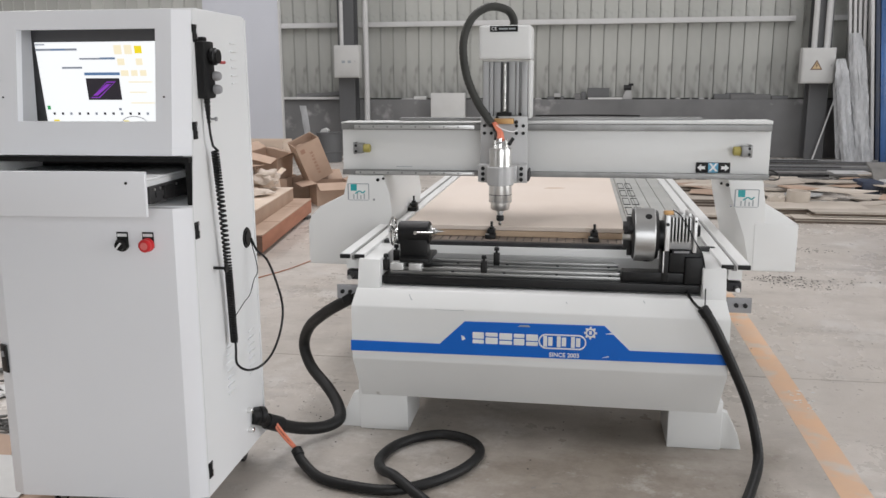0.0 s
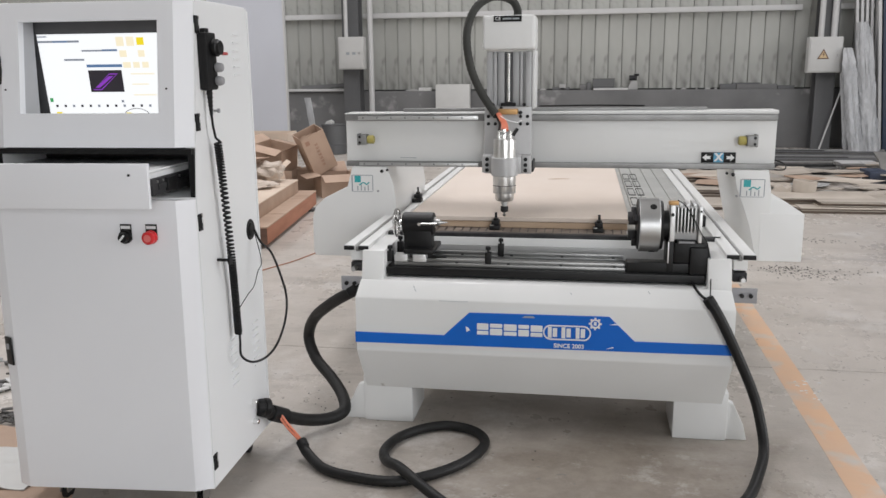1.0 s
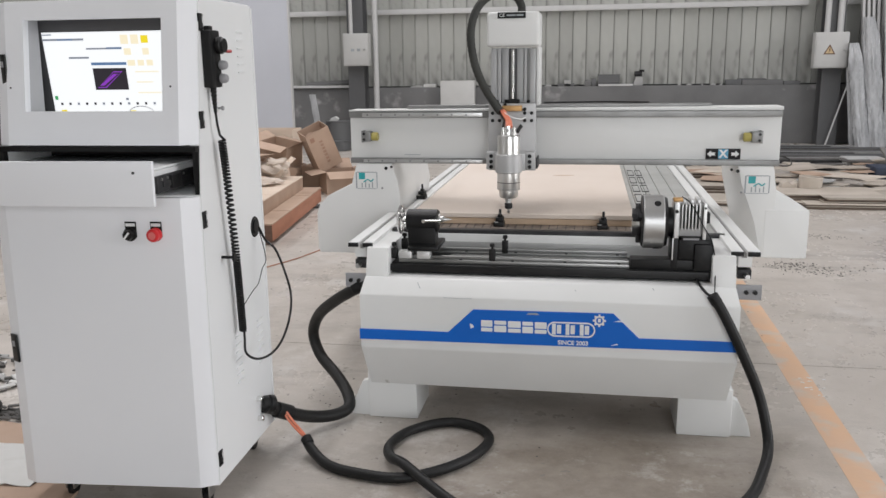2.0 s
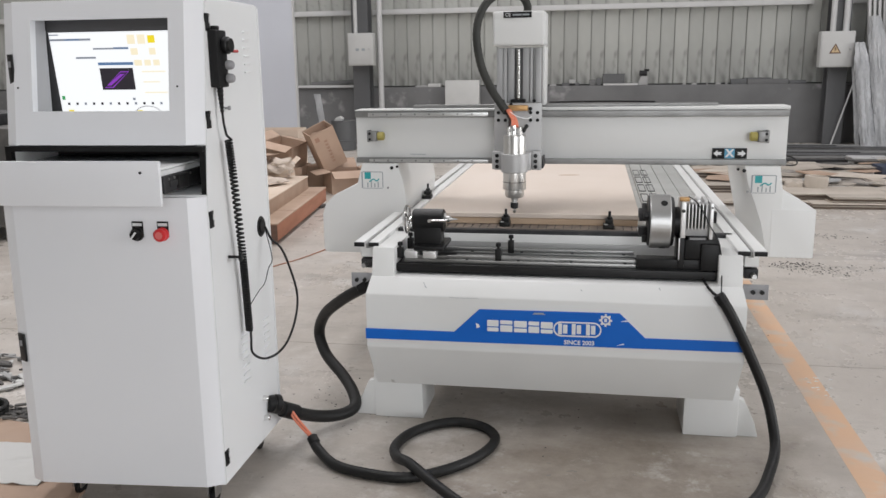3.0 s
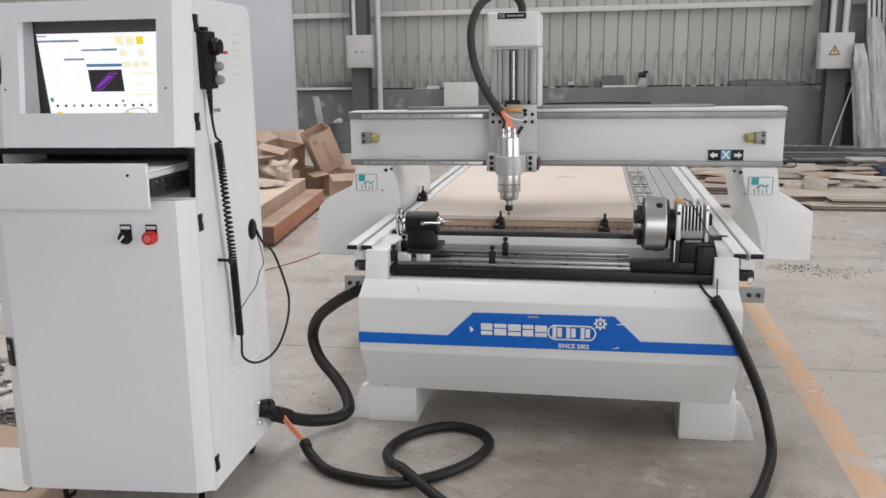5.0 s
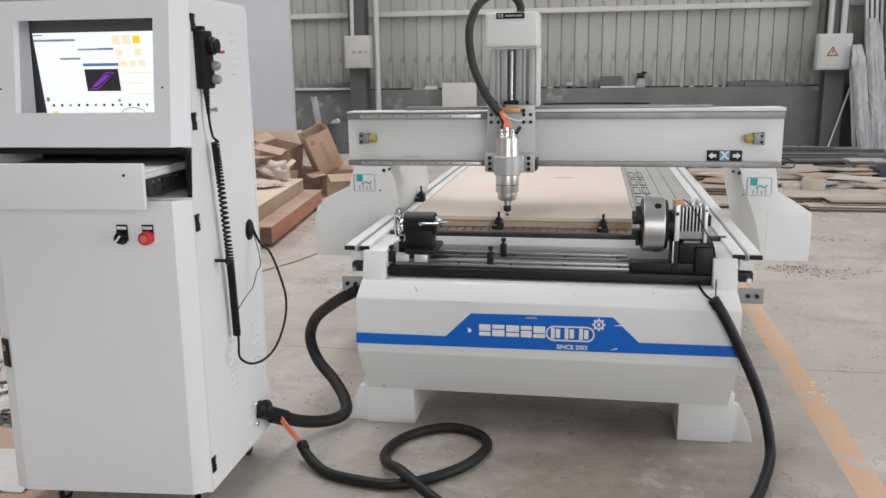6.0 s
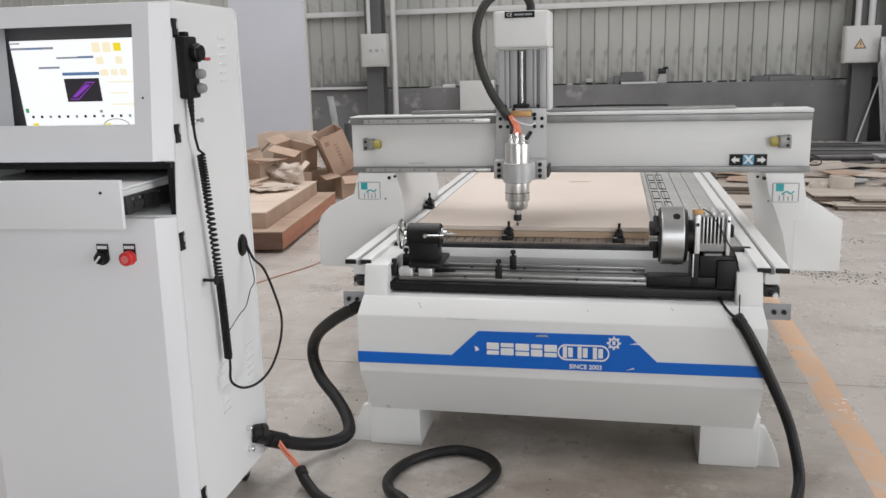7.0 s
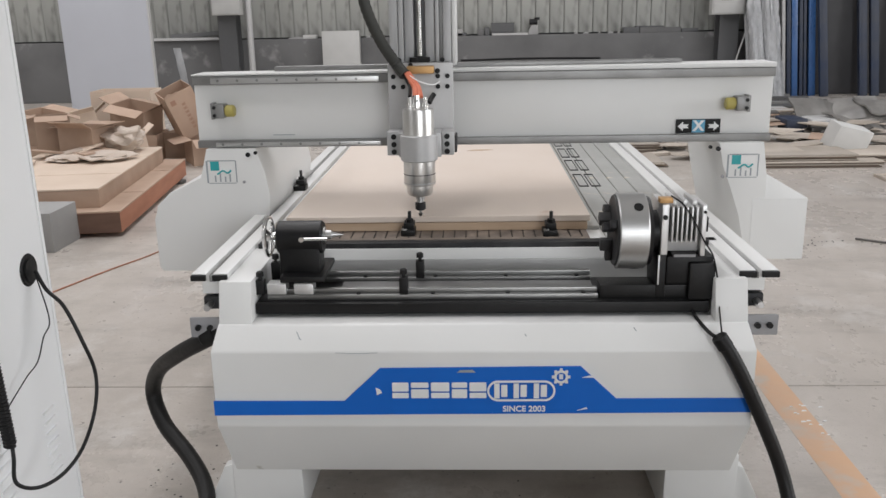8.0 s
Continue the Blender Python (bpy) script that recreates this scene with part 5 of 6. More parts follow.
def hinge(z):
    y = yf(z) + CH + 0.016
    h = part("hinge", box(XR, XR + 0.006, y - 0.012, y + 0.016, z - 0.026, z + 0.026, 0.002), BLACK, K, "black lock plate")
    part("hinge_pin", cyl((XR + 0.006, y - 0.002, z - 0.018), (XR + 0.006, y - 0.002, z + 0.018), 0.005, 8), BLACKP, h)
    part("hinge_slot", box(XR + 0.0062, XR + 0.0078, y + 0.004, y + 0.010, z - 0.002, z + 0.016, 0.001), WVINYL, h, "pale slot in the plate")
    for dz in (-0.014, 0.021):
        part("hinge_screw", cyl((XR + 0.005, y + 0.009, z + dz), (XR + 0.008, y + 0.009, z + dz), 0.0035, 8), STEEL, h)


for z in (1.537, 1.252, 0.953, 0.175):
    hinge(z)


def chamfer_lock(z0, z1, s0, s1):
    """A lock plate lying on the outer bevel of the front."""
    z = (z0 + z1) / 2
    y = yf(z) + out(XL, z)
    a, b = ((XL + 0.048 * q, y + CH * (1 - q)) for q in (s0, s1))
    lock = part("door_lock", prism([a, b, (b[0] - 0.003, b[1] - 0.005), (a[0] - 0.003, a[1] - 0.005)], 'z', z0, z1, 0.001), BLACK, K, "black door lock")
    m_ = ((a[0] + b[0]) / 2 - 0.003, (a[1] + b[1]) / 2 - 0.006)
    part("lock_tab", box(m_[0] - 0.004, m_[0] + 0.005, m_[1] - 0.003, m_[1] + 0.001, z + 0.006, z + 0.024, 0.001), SILVERP, lock)


chamfer_lock(0.502, 0.592, 0.2, 0.82)
chamfer_lock(1.362, 1.452, 0.5, 0.99)


def push(x, z, red):
    y = yf(z) + out(x, z)
    b = part("legend_plate", box(x - 0.018, x + 0.018, y - 0.003, y, z - 0.01, z + 0.038, 0.001), BLACKP, K, "black button plate")
    part("legend_field", box(x - 0.015, x + 0.015, y - 0.0045, y - 0.003, z + 0.024, z + 0.033), WVINYL, b)
    part("collar", cyl((x, y - 0.014, z), (x, y - 0.003, z), 0.021, 20, 0.003), BLACK if not red else RED, b)
    if red:
        part("stop_button", lathe((x, y - 0.012, z), (x, y - 0.034, z), [(0, 0.013), (0.005, 0.014), (0.007, 0.020), (0.016, 0.0195), (0.020, 0.015)], 24), RED, b, "red mushroom stop button")
        part("button_ring", lathe((x, y - 0.0315, z), (x, y - 0.034, z), [(0, 0.012), (0.0012, 0.011)], 20), mat_pale, b)
    else:
        part("selector", lathe((x, y - 0.014, z), (x, y - 0.030, z), [(0, 0.016), (0.014, 0.014)], 18), BLACK, b)
        s_ = box(-0.0026, 0.0026, y - 0.034, y - 0.029, -0.012, 0.012, 0.001)
        bmesh.ops.rotate(s_, cent=(0, 0, 0), matrix=Matrix.Rotation(radians(40), 3, 'Y'), verts=s_.verts[:])
        bmesh.ops.translate(s_, vec=(x, 0, z), verts=s_.verts[:])
        part("selector_grip", s_, WVINYL, b, "white selector grip")


mat_pale = mat("faded_red_plastic", (0.72, 0.18, 0.17), 0.4, s=20, fine=90, bump=0.01)
push(-1.298, 0.917, False)
push(-1.219, 0.917, True)

# louvres, peg, grommet, connector on the side
for k in range(6):
    part("louvre", prism([(2.775, 1.385 + 0.026 * k), (2.822, 1.385 + 0.026 * k), (2.822, 1.391 + 0.026 * k), (2.775, 1.391 + 0.026 * k)], 'x', XR - 0.001, XR + 0.008, 0.0015), CABW, K)
for y0 in (2.60, 2.80):
    for k in range(7):
        part("louvre", prism([(y0, 0.36 + 0.026 * k), (y0 + 0.05, 0.36 + 0.026 * k), (y0 + 0.05, 0.366 + 0.026 * k), (y0, 0.366 + 0.026 * k)], 'x', XR - 0.001, XR + 0.008, 0.0015), CABW, K)
part("back_edge", box(XR + 0.0025, XR + 0.006, 2.912, 2.922, 0.09, 1.60, 0.001), CABW, K)
part("cord_hook", merge(cyl((XR, 2.545, 0.812), (XR + 0.045, 2.545, 0.812), 0.005, 10), cyl((XR + 0.041, 2.545, 0.812), (XR + 0.048, 2.545, 0.812), 0.014, 12)), BLACK, K, "black cord hook")
part("cord_hook", merge(cyl((XR, 2.595, 1.280), (XR + 0.018, 2.595, 1.280), 0.0035, 10), cyl((XR + 0.015, 2.595, 1.280), (XR + 0.021, 2.595, 1.280), 0.007, 12)), SILVERP, K)
part("grommet", merge(cyl((XR - 0.001, 2.838, 0.855), (XR + 0.006, 2.838, 0.855), 0.037, 24, 0.003), cyl((XR + 0.006, 2.838, 0.855), (XR + 0.010, 2.838, 0.855), 0.026, 20)), BLACK, K, "black rubber cable grommet")
cn = part("hose_connector", cyl((XR - 0.002, 2.805, 0.198), (XR + 0.02, 2.825, 0.196), 0.031, 20, 0.003), BLACKP, K, "black hose connector")
part("connector_ring", cyl((XR + 0.018, 2.822, 0.196), (XR + 0.035, 2.838, 0.190), 0.033, 16, 0.004), BLACKP, cn)
for dz in (-0.035, 0.040):
    part("connector_screw", cyl((XR - 0.001, 2.762, 0.20 + dz), (XR + 0.022, 2.762, 0.20 + dz), 0.010, 12, 0.002), CHROME, cn)


def castor(x, y):
    c = part("castor", merge(box(x - 0.022, x + 0.022, y - 0.022, y + 0.022, 0.078, 0.086), box(x - 0.016, x - 0.011, y - 0.015, y + 0.025, 0.03, 0.078), box(x + 0.011, x + 0.016, y - 0.015, y + 0.025, 0.03, 0.078)), STEEL, K, "steel castor fork")
    part("castor_wheel", cyl((x - 0.009, y + 0.008, 0.027), (x + 0.009, y + 0.008, 0.027), 0.027, 20, 0.003), BLACK, c, "black rubber wheel")


for x, y in ((-1.63, 2.44), (-1.15, 2.44), (-1.15, 2.84), (-1.63, 2.84)):
    castor(x, y)
K.rotation_euler = (0, 0, radians(1.2))

# hand pendant on the cabinet side
P = thing("hand_pendant", (-1.065, 2.55, 1.335), "black hand pendant with knobs hanging on the cabinet", "hand pendant")
part("body", box(-1.092, -1.060, 2.505, 2.575, 1.345, 1.515, 0.007), BLACKP, P, "black plastic body")
part("hook", box(-1.092, -1.072, 2.530, 2.555, 1.515, 1.528, 0.004), BLACKP, P)
part("big_dial", lathe((-1.057, 2.550, 1.470), (-1.037, 2.550, 1.470), [(0, 0.026), (0.012, 0.026), (0.015, 0.022), (0.022, 0.021)], 24), BLACK, P, "black hand dial")
part("stop_lever", tube([(-1.050, 2.565, 1.455), (-1.040, 2.580, 1.453), (-1.035, 2.592, 1.453)], 0.005, 8, 4), mat("dull_red_plastic", (0.40, 0.06, 0.06), 0.45, s=20, fine=90, bump=0.01), P, "small dull red lever")
for z in (1.412, 1.372):
    part("small_knob", lathe((-1.057, 2.556, z), (-1.038, 2.556, z), [(0, 0.013), (0.006, 0.015), (0.018, 0.013), (0.022, 0.010)], 16), SILVERP, P, "grey knob")
part("strain_relief", lathe((-1.073, 2.532, 1.346), (-1.070, 2.530, 1.262), [(0.006 * i, 0.011 - 0.0004 * i - (0.002 if i % 2 else 0)) for i in range(14)], 12), BLACKP, P)
cord = [(-1.070, 2.530, 1.27), (-1.068, 2.531, 1.235), (-1.066, 2.540, 1.20)]
axis = spline([(-1.064, 2.548, 1.185), (-1.062, 2.562, 1.06), (-1.062, 2.588, 0.84), (-1.066, 2.607, 0.70), (-1.066, 2.615, 0.545)], 12)
turns, steps = 64, 64 * 8
for i in range(steps + 1):
    f = (1.24 - 0.24 * i / steps) * i / steps * (len(axis) - 1)
    j = min(int(f), len(axis) - 2)
    c = axis[j].lerp(axis[j + 1], f - j)
    a = 2 * math.pi * turns * i / steps
    cord.append((c.x + 0.0100 * math.cos(a), c.y + 0.0100 * math.sin(a), c.z))
part("coil_cord", tube(cord, 0.0040, 6, 0), BLACKP, P, "black coiled cord")
part("cord_tail", tube([(-1.062, 2.615, 0.548), (-1.058, 2.606, 0.520), (-1.045, 2.580, 0.480), (-1.025, 2.618, 0.446), (-1.000, 2.677, 0.443), (-0.983, 2.744, 0.470), (-0.970, 2.796, 0.537), (-0.968, 2.818, 0.615), (-0.978, 2.799, 0.702), (-1.010, 2.802, 0.783), (-1.055, 2.825, 0.813), (-1.082, 2.840, 0.853)], 0.0042, 8, 10), BLACKP, P, "black cord end")
part("thin_wire", tube([(-1.080, 2.615, 0.60), (-1.075, 2.667, 0.625), (-1.065, 2.713, 0.655), (-1.060, 2.754, 0.672), (-1.055, 2.783, 0.717), (-1.050, 2.809, 0.750), (-1.080, 2.835, 0.845)], 0.0016, 6, 8), BLACKP, P)

# ---- packages and cartons behind the cabinet ----


def long_package(x, y, z, w, l, h, turn, side, top, label):
    c = thing("board_package", (0, 0, 0), label, "package", "flat packages on the floor")
    part("board_core", box(-w, 0, 0, l, 0, h - 0.012, 0.004), side, c, "reddish brown package side")
    part("top_sheet", box(-w - 0.004, 0.004, -0.004, l + 0.004, h - 0.0115, h, 0.003), top, c, "pale cardboard top")
    # thin plate that paints the shade on the end facing the gate
    if side is KRAFTR:
        part("end_shade", box(-w + 0.002, -0.002, -0.003, -0.0005, 0.003, h - 0.014), DARKB, c, "package end, shade in its dark brown")
    for k in (0.3, 0.72):
        part("strap", box(-w - 0.006, 0.006, l * k, l * k + 0.015, h, h + 0.002), top, c)
    c.matrix_basis = pose(x, y, z, 0, 0, turn)
    return c


long_package(-2.43, 6.36, 0.03, 1.10, 2.05, 0.145, 7.0, KRAFTR, KRAFT, "reddish brown flat package of boards on the floor")
long_package(-2.60, 6.46, 0.176, 0.95, 1.80, 0.132, 7.0, KRAFT, KRAFTP, "pale flat cardboard package on a lower package")
for y in (6.6, 7.3, 8.1):
    single("pallet_block", box(-3.45, -2.62, y, y + 0.1, 0, 0.03, 0.004), DARKC, "dark wooden block under a package", "wood block", "blocks under the packages")
single("grey_carton", box(-3.26, -2.70, 5.98, 6.33, 0, 0.25, 0.006), GREYBOX, "grey carton standing on the floor", "carton")


def carton(x, y, z, w, d, h, rx=0, ry=0, rz=0, mat_=None, flaps=True, label="brown cardboard carton with open flaps", bent=()):
    """An open box of thin board, its flaps bent outwards."""
    m_ = mat_ or KRAFT
    t = 0.006
    c = thing("carton", (0, 0, 0), label, "carton", "cartons in the heap")
    part("box", merge(box(-w / 2, w / 2, -d / 2, d / 2, 0, t), box(-w / 2, w / 2, -d / 2, -d / 2 + t, t, h), box(-w / 2, w / 2, d / 2 - t, d / 2, t, h),
                      box(-w / 2, -w / 2 + t, -d / 2 + t, d / 2 - t, t, h), box(w / 2 - t, w / 2, -d / 2 + t, d / 2 - t, t, h)), m_, c)
    if flaps:
        for k, (sx, sy) in enumerate(((0, -1), (0, 1), (-1, 0), (1, 0))):
            ln = min(w, d) * 0.42
            f = box(-w / 2 + 0.003, w / 2 - 0.003, 0, t, 0, ln) if sy else box(0, t, -d / 2 + 0.003, d / 2 - 0.003, 0, ln)
            a = radians(bent[k] if bent else random.uniform(35, 120))
            axis_ = 'X' if sy else 'Y'
            sgn = -sy if sy else sx
            bmesh.ops.rotate(f, cent=(0, 0, 0), matrix=Matrix.Rotation(a * sgn, 3, axis_), verts=f.verts[:])
            bmesh.ops.translate(f, vec=(sx * w / 2, sy * d / 2, h), verts=f.verts[:])
            part("flap", f, m_, c)
    c.matrix_basis = pose(x, y, z, rx, ry, rz)
    return c


carton(-2.73, 9.26, 0.0, 0.40, 0.40, 0.25, 0, 0, 30, bent=(112, 55, 100, 70))
tall = carton(-2.93, 9.44, 0.29, 0.29, 0.28, 0.47, 10, -24, 34, flaps=False, label="tall brown carton tipped over on other cartons")
for k in range(7):
    z_ = 0.08 + 0.042 * k
    part("red_print", merge(box(-0.016, 0.020, -0.1425, -0.1405, z_, z_ + 0.006), box(-0.020, 0.010, -0.1425, -0.1405, z_ + 0.013, z_ + 0.019), box(-0.004, 0.004, -0.1425, -0.1405, z_ + 0.006, z_ + 0.013), box(0.012, 0.017, -0.1425, -0.1405, z_ + 0.006, z_ + 0.026)), FADED, tall, "faded red marks")
part("red_print", box(-0.11, -0.06, -0.1425, -0.1405, 0.37, 0.42), FADED, tall, "faded red emblem")
part("torn_corner", prism([(-0.145, 0.47), (-0.09, 0.50), (-0.05, 0.475), (0.0, 0.482), (0.0, 0.465), (-0.145, 0.46)], 'y', -0.14, -0.135), KRAFT, tall)
carton(-3.02, 9.66, 0.0, 0.46, 0.40, 0.26, 0, 0, -6, flaps=False, label="closed brown carton under a tipped carton")
carton(-3.50, 9.42, 0.26, 0.38, 0.32, 0.30, 6, 10, -14)
carton(-3.52, 9.45, 0.0, 0.52, 0.46, 0.27, 0, 0, 5, flaps=False, label="brown carton at the foot of the heap")
carton(-3.95, 9.25, 0.22, 0.34, 0.30, 0.26, -10, -12, 25, KRAFTP)
carton(-4.0, 9.3, 0.0, 0.56, 0.46, 0.23, 0, 0, -8, flaps=False, label="brown carton at the foot of the heap")
carton(-4.42, 9.35, 0.18, 0.36, 0.32, 0.32, 4, 8, -20)
carton(-4.5, 9.4, 0.0, 0.56, 0.46, 0.19, 0, 0, 10, flaps=False, label="brown carton at the foot of the heap")
carton(-3.78, 9.95, 0.0, 0.62, 0.4, 0.66, 0, 0, 4, KRAFTP, False, "large pale cardboard carton behind the heap")
carton(-3.30, 8.80, 0.0, 0.30, 0.26, 0.34, 0, -8, 30, KRAFTP)
carton(-3.68, 8.10, 0.309, 0.26, 0.22, 0.30, 0, 0, 24)
carton(-3.34, 7.98, 0.309, 0.34, 0.28, 0.22, 0, 0, -16, bent=(62, 85, 96, 74))
carton(-4.95, 9.5, 0.0, 0.44, 0.4, 0.36, 0, 0, 15, DARKC, True, "dark carton with open flaps in the heap")
for i in range(9):
    x, y = -4.7 + 0.22 * i, random.uniform(8.85, 9.1)
    bm = box(-0.14, 0.14, -0.10, 0.10, 0, 0.012, 0.002)
    for v in bm.verts:
        v.co.z += 0.03 * math.sin(9 * v.co.x + i)
    ob = single("torn_cardboard", bm, (KRAFTP, KRAFT, PAPER)[i % 3], "torn piece of cardboard on the package", "cardboard", "torn cardboard pieces")
    ob.matrix_basis = pose(x * 0.55 - 1.42, 7.35 + 0.4 * random.random(), 0.335, random.uniform(-9, 9), random.uniform(-9, 9), random.uniform(0, 90))
for k, (x, y, z, w, h) in enumerate(((-3.04, 8.02, 0.309, 0.42, 0.22), (-3.00, 7.60, 0.309, 0.42, 0.07), (-3.30, 7.55, 0.309, 0.36, 0.06))):
    bm = bmesh.new()
    bmesh.ops.create_icosphere(bm, subdivisions=4, radius=1.0)
    for v in bm.verts:
        q = 0.85 + 0.38 * noise.noise(v.co * 1.7 + Vector((k * 5, 0, 0))) + 0.10 * noise.noise(v.co * 5.5 + Vector((0, k * 3, 0)))
        v.co = Vector((v.co.x * q * w / 2, v.co.y * q * w / 2.4, max(0.0, 0.5 + 0.5 * v.co.z * q) * h))
    lo = min(v.co.z for v in bm.verts)
    for v in bm.verts:
        v.co.z -= lo
    ob = single("crumpled_paper", bm, PAPER, "crumpled pale packing paper on the packages", "packing paper", "packing paper in the heap")
    ob.location = Vector((x, y, z))
dr_ = thing("dark_drum", (-4.13, 13.9, 0), "dark grey drum with a rolled rim by the wall", "drum")
part("shell", lathe((-4.13, 13.9, 0), (-4.13, 13.9, 0.50), [(0, 0.20), (0.01, 0.21), (0.16, 0.21), (0.17, 0.22), (0.18, 0.21), (0.48, 0.21), (0.49, 0.22), (0.50, 0.215)], 28), COLUMN, dr_)
single("foam_scrap", prism([(-4.26, 0.5005), (-4.12, 0.5005), (-4.11, 0.54), (-4.16, 0.575), (-4.23, 0.55)], 'y', 13.80, 13.9, 0.006), FOAM, "small white foam scrap lying on a drum", "foam scrap")

# scrap floor beyond the cabinet
for i in range(150):
    w, d, h = random.uniform(0.02, 0.13), random.uniform(0.008, 0.035), random.uniform(0.004, 0.016)
    bm = box(-w / 2, w / 2, -d / 2, d / 2, 0, h, 0.002, 1)
    for v in bm.verts:
        v.co.z += 0.25 * d * (1 + math.sin(40 * v.co.x + i))
        v.co.y += 0.012 * math.sin(55 * v.co.x + 2 * i)
    ob = single("scrap_piece", bm, random.choice((DARKC, DARKC, DARKC, FOAM, GREYBOX)), "shredded scrap piece lying on the floor", "scrap", "scrap beyond the cabinet")
    u_ = random.random()
    ob.matrix_basis = pose(random.uniform(-3.15, -2.46) - 0.10 * u_, 3.22 + 0.42 * u_, 0.003 * (i % 5), 0, 0, random.uniform(-50, 50))
for i in range(36):
    w, d = random.uniform(0.015, 0.06), random.uniform(0.006, 0.02)
    ob = single("scrap_piece", box(-w / 2, w / 2, -d / 2, d / 2, 0, 0.008, 0.002, 1), DARKC, "dark scrap piece lying on the floor", "scrap", "scrap beyond the cabinet")
    ob.matrix_basis = pose(random.gauss(-2.27, 0.06), random.gauss(2.985, 0.045), 0.0125, 0, 0, random.uniform(-50, 50))
single("hose_coil", merge(*[tube([(-2.41 + (0.085 + 0.003 * k) * math.cos(a), 2.95 + (0.085 + 0.003 * k) * math.sin(a), 0.024 + 0.018 * k) for a in [2 * math.pi * i / 40 for i in range(41)]], 0.011, 8, 0) for k in range(2)]), RUBBER, "black hose coiled on the floor", "hose")
single("floor_cardboard", prism([(-3.0, 2.45), (-1.60, 2.20), (-1.62, 2.44), (-2.02, 2.70), (-2.14, 2.90), (-2.30, 2.93), (-3.1, 2.96)], 'z', 0.0005, 0.0095, 0.001), KRAFT, "flat brown cardboard lying on the floor", "cardboard")
bm = bmesh.new()
grid = [[bm.verts.new((-2.50 + 0.70 * a / 24 + 0.10 * b / 16 + 0.012 * noise.noise(Vector((a * 0.7, b * 0.3, 1))), 2.42 + 0.30 * b / 16 + 0.015 * a / 24 + 0.014 * noise.noise(Vector((b * 0.8, a * 0.2, 4))), 0.0135 + 0.012 * abs(noise.noise(Vector((a * 0.55, b * 0.55, 2)))))) for b in range(17)] for a in range(25)]
low = [[bm.verts.new((v.co.x, v.co.y, v.co.z - 0.003)) for v in row] for row in grid]
for a in range(24):
    for b in range(16):
        bm.faces.new((grid[a][b], grid[a + 1][b], grid[a + 1][b + 1], grid[a][b + 1]))
        bm.faces.new((low[a][b + 1], low[a + 1][b + 1], low[a + 1][b], low[a][b]))
rim = [(a, 0) for a in range(25)] + [(24, b) for b in range(1, 17)] + [(a, 16) for a in range(23, -1, -1)] + [(0, b) for b in range(15, 0, -1)]
for (a, b), (c, d) in zip(rim, rim[1:] + rim[:1]):
    bm.faces.new((grid[a][b], low[a][b], low[c][d], grid[c][d]))
single("plastic_sheet", bm, BOXW, "crumpled white plastic sheet lying on cardboard", "plastic sheet")
dm = thing("dark_machine", (-5.2, 6.6, 0), "dark machine body standing far behind", "machine")
part("body", box(-5.9, -4.6, 6.2, 7.2, 0.12, 0.95, 0.03), DARKC, dm)
part("leg", box(-5.85, -5.7, 6.25, 7.1, 0, 0.12), DARKC, dm)
part("leg", box(-4.8, -4.65, 6.25, 7.1, 0, 0.12), DARKC, dm)
part("top", box(-5.7, -4.9, 6.3, 7.1, 0.95, 1.05, 0.02), ALUD, dm)

# ---- cardboard and offcuts beyond the router ----
random.seed(7)
for i in range(84):
    w, d = random.uniform(0.2, 0.75), random.uniform(0.12, 0.45)
    x, y = random.uniform(1.3, 4.9), random.uniform(8.8, 12.2)
    n_ = 4 + i % 4
    pts = []
    for k in range(n_):
        a = 2 * math.pi * (k + 0.5 + random.uniform(-0.28, 0.28)) / n_
        q = random.uniform(0.5, 0.8)
        pts.append((w * q * math.cos(a), d * q * math.sin(a)))
    h = random.choice((0.004, 0.005, 0.006, 0.014))
    m_ = random.choice((SHEET, SHEET, SHEET, SHEET, SHEET, SHEET, KRAFT, GREYBOX, DARKC))
    ob = single("cardboard_sheet", prism(pts, 'z', 0, h, 0.0008, 1), m_, "grey dusty offcut lying in a heap on the floor" if m_ in (GREYBOX, DARKC) else "flat beige cardboard offcut lying in a heap", "cardboard", "cardboard offcuts")
    ob.matrix_basis = pose(x, y, 0.004 + 0.0013 * i, random.uniform(-2, 3.5), random.uniform(-2.5, 2.5), random.uniform(-35, 35))
for k, (x0, x1, y0, h) in enumerate(((2.10, 3.45, 8.50, 0.06), (2.30, 3.25, 8.56, 0.115), (1.95, 2.9, 8.75, 0.12), (3.0, 4.2, 8.72, 0.08), (3.3, 4.7, 9.5, 0.06), (1.02, 1.6, 8.62, 0.05), (1.1, 1.7, 9.4, 0.09), (1.25, 1.95, 10.4, 0.12))):
    st = thing("cardboard_stack", ((x0 + x1) / 2, y0, 0), "low stack of pale cardboard sheets on the floor", "cardboard stack", "cardboard stacks")
    for j in range(int(h / 0.011)):
        # lower sheets take the shaded colour, every third and the top stay pale
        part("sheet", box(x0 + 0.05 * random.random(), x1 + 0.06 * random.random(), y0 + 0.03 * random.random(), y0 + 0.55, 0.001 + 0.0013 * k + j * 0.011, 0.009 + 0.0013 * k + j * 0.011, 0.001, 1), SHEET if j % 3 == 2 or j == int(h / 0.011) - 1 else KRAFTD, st)
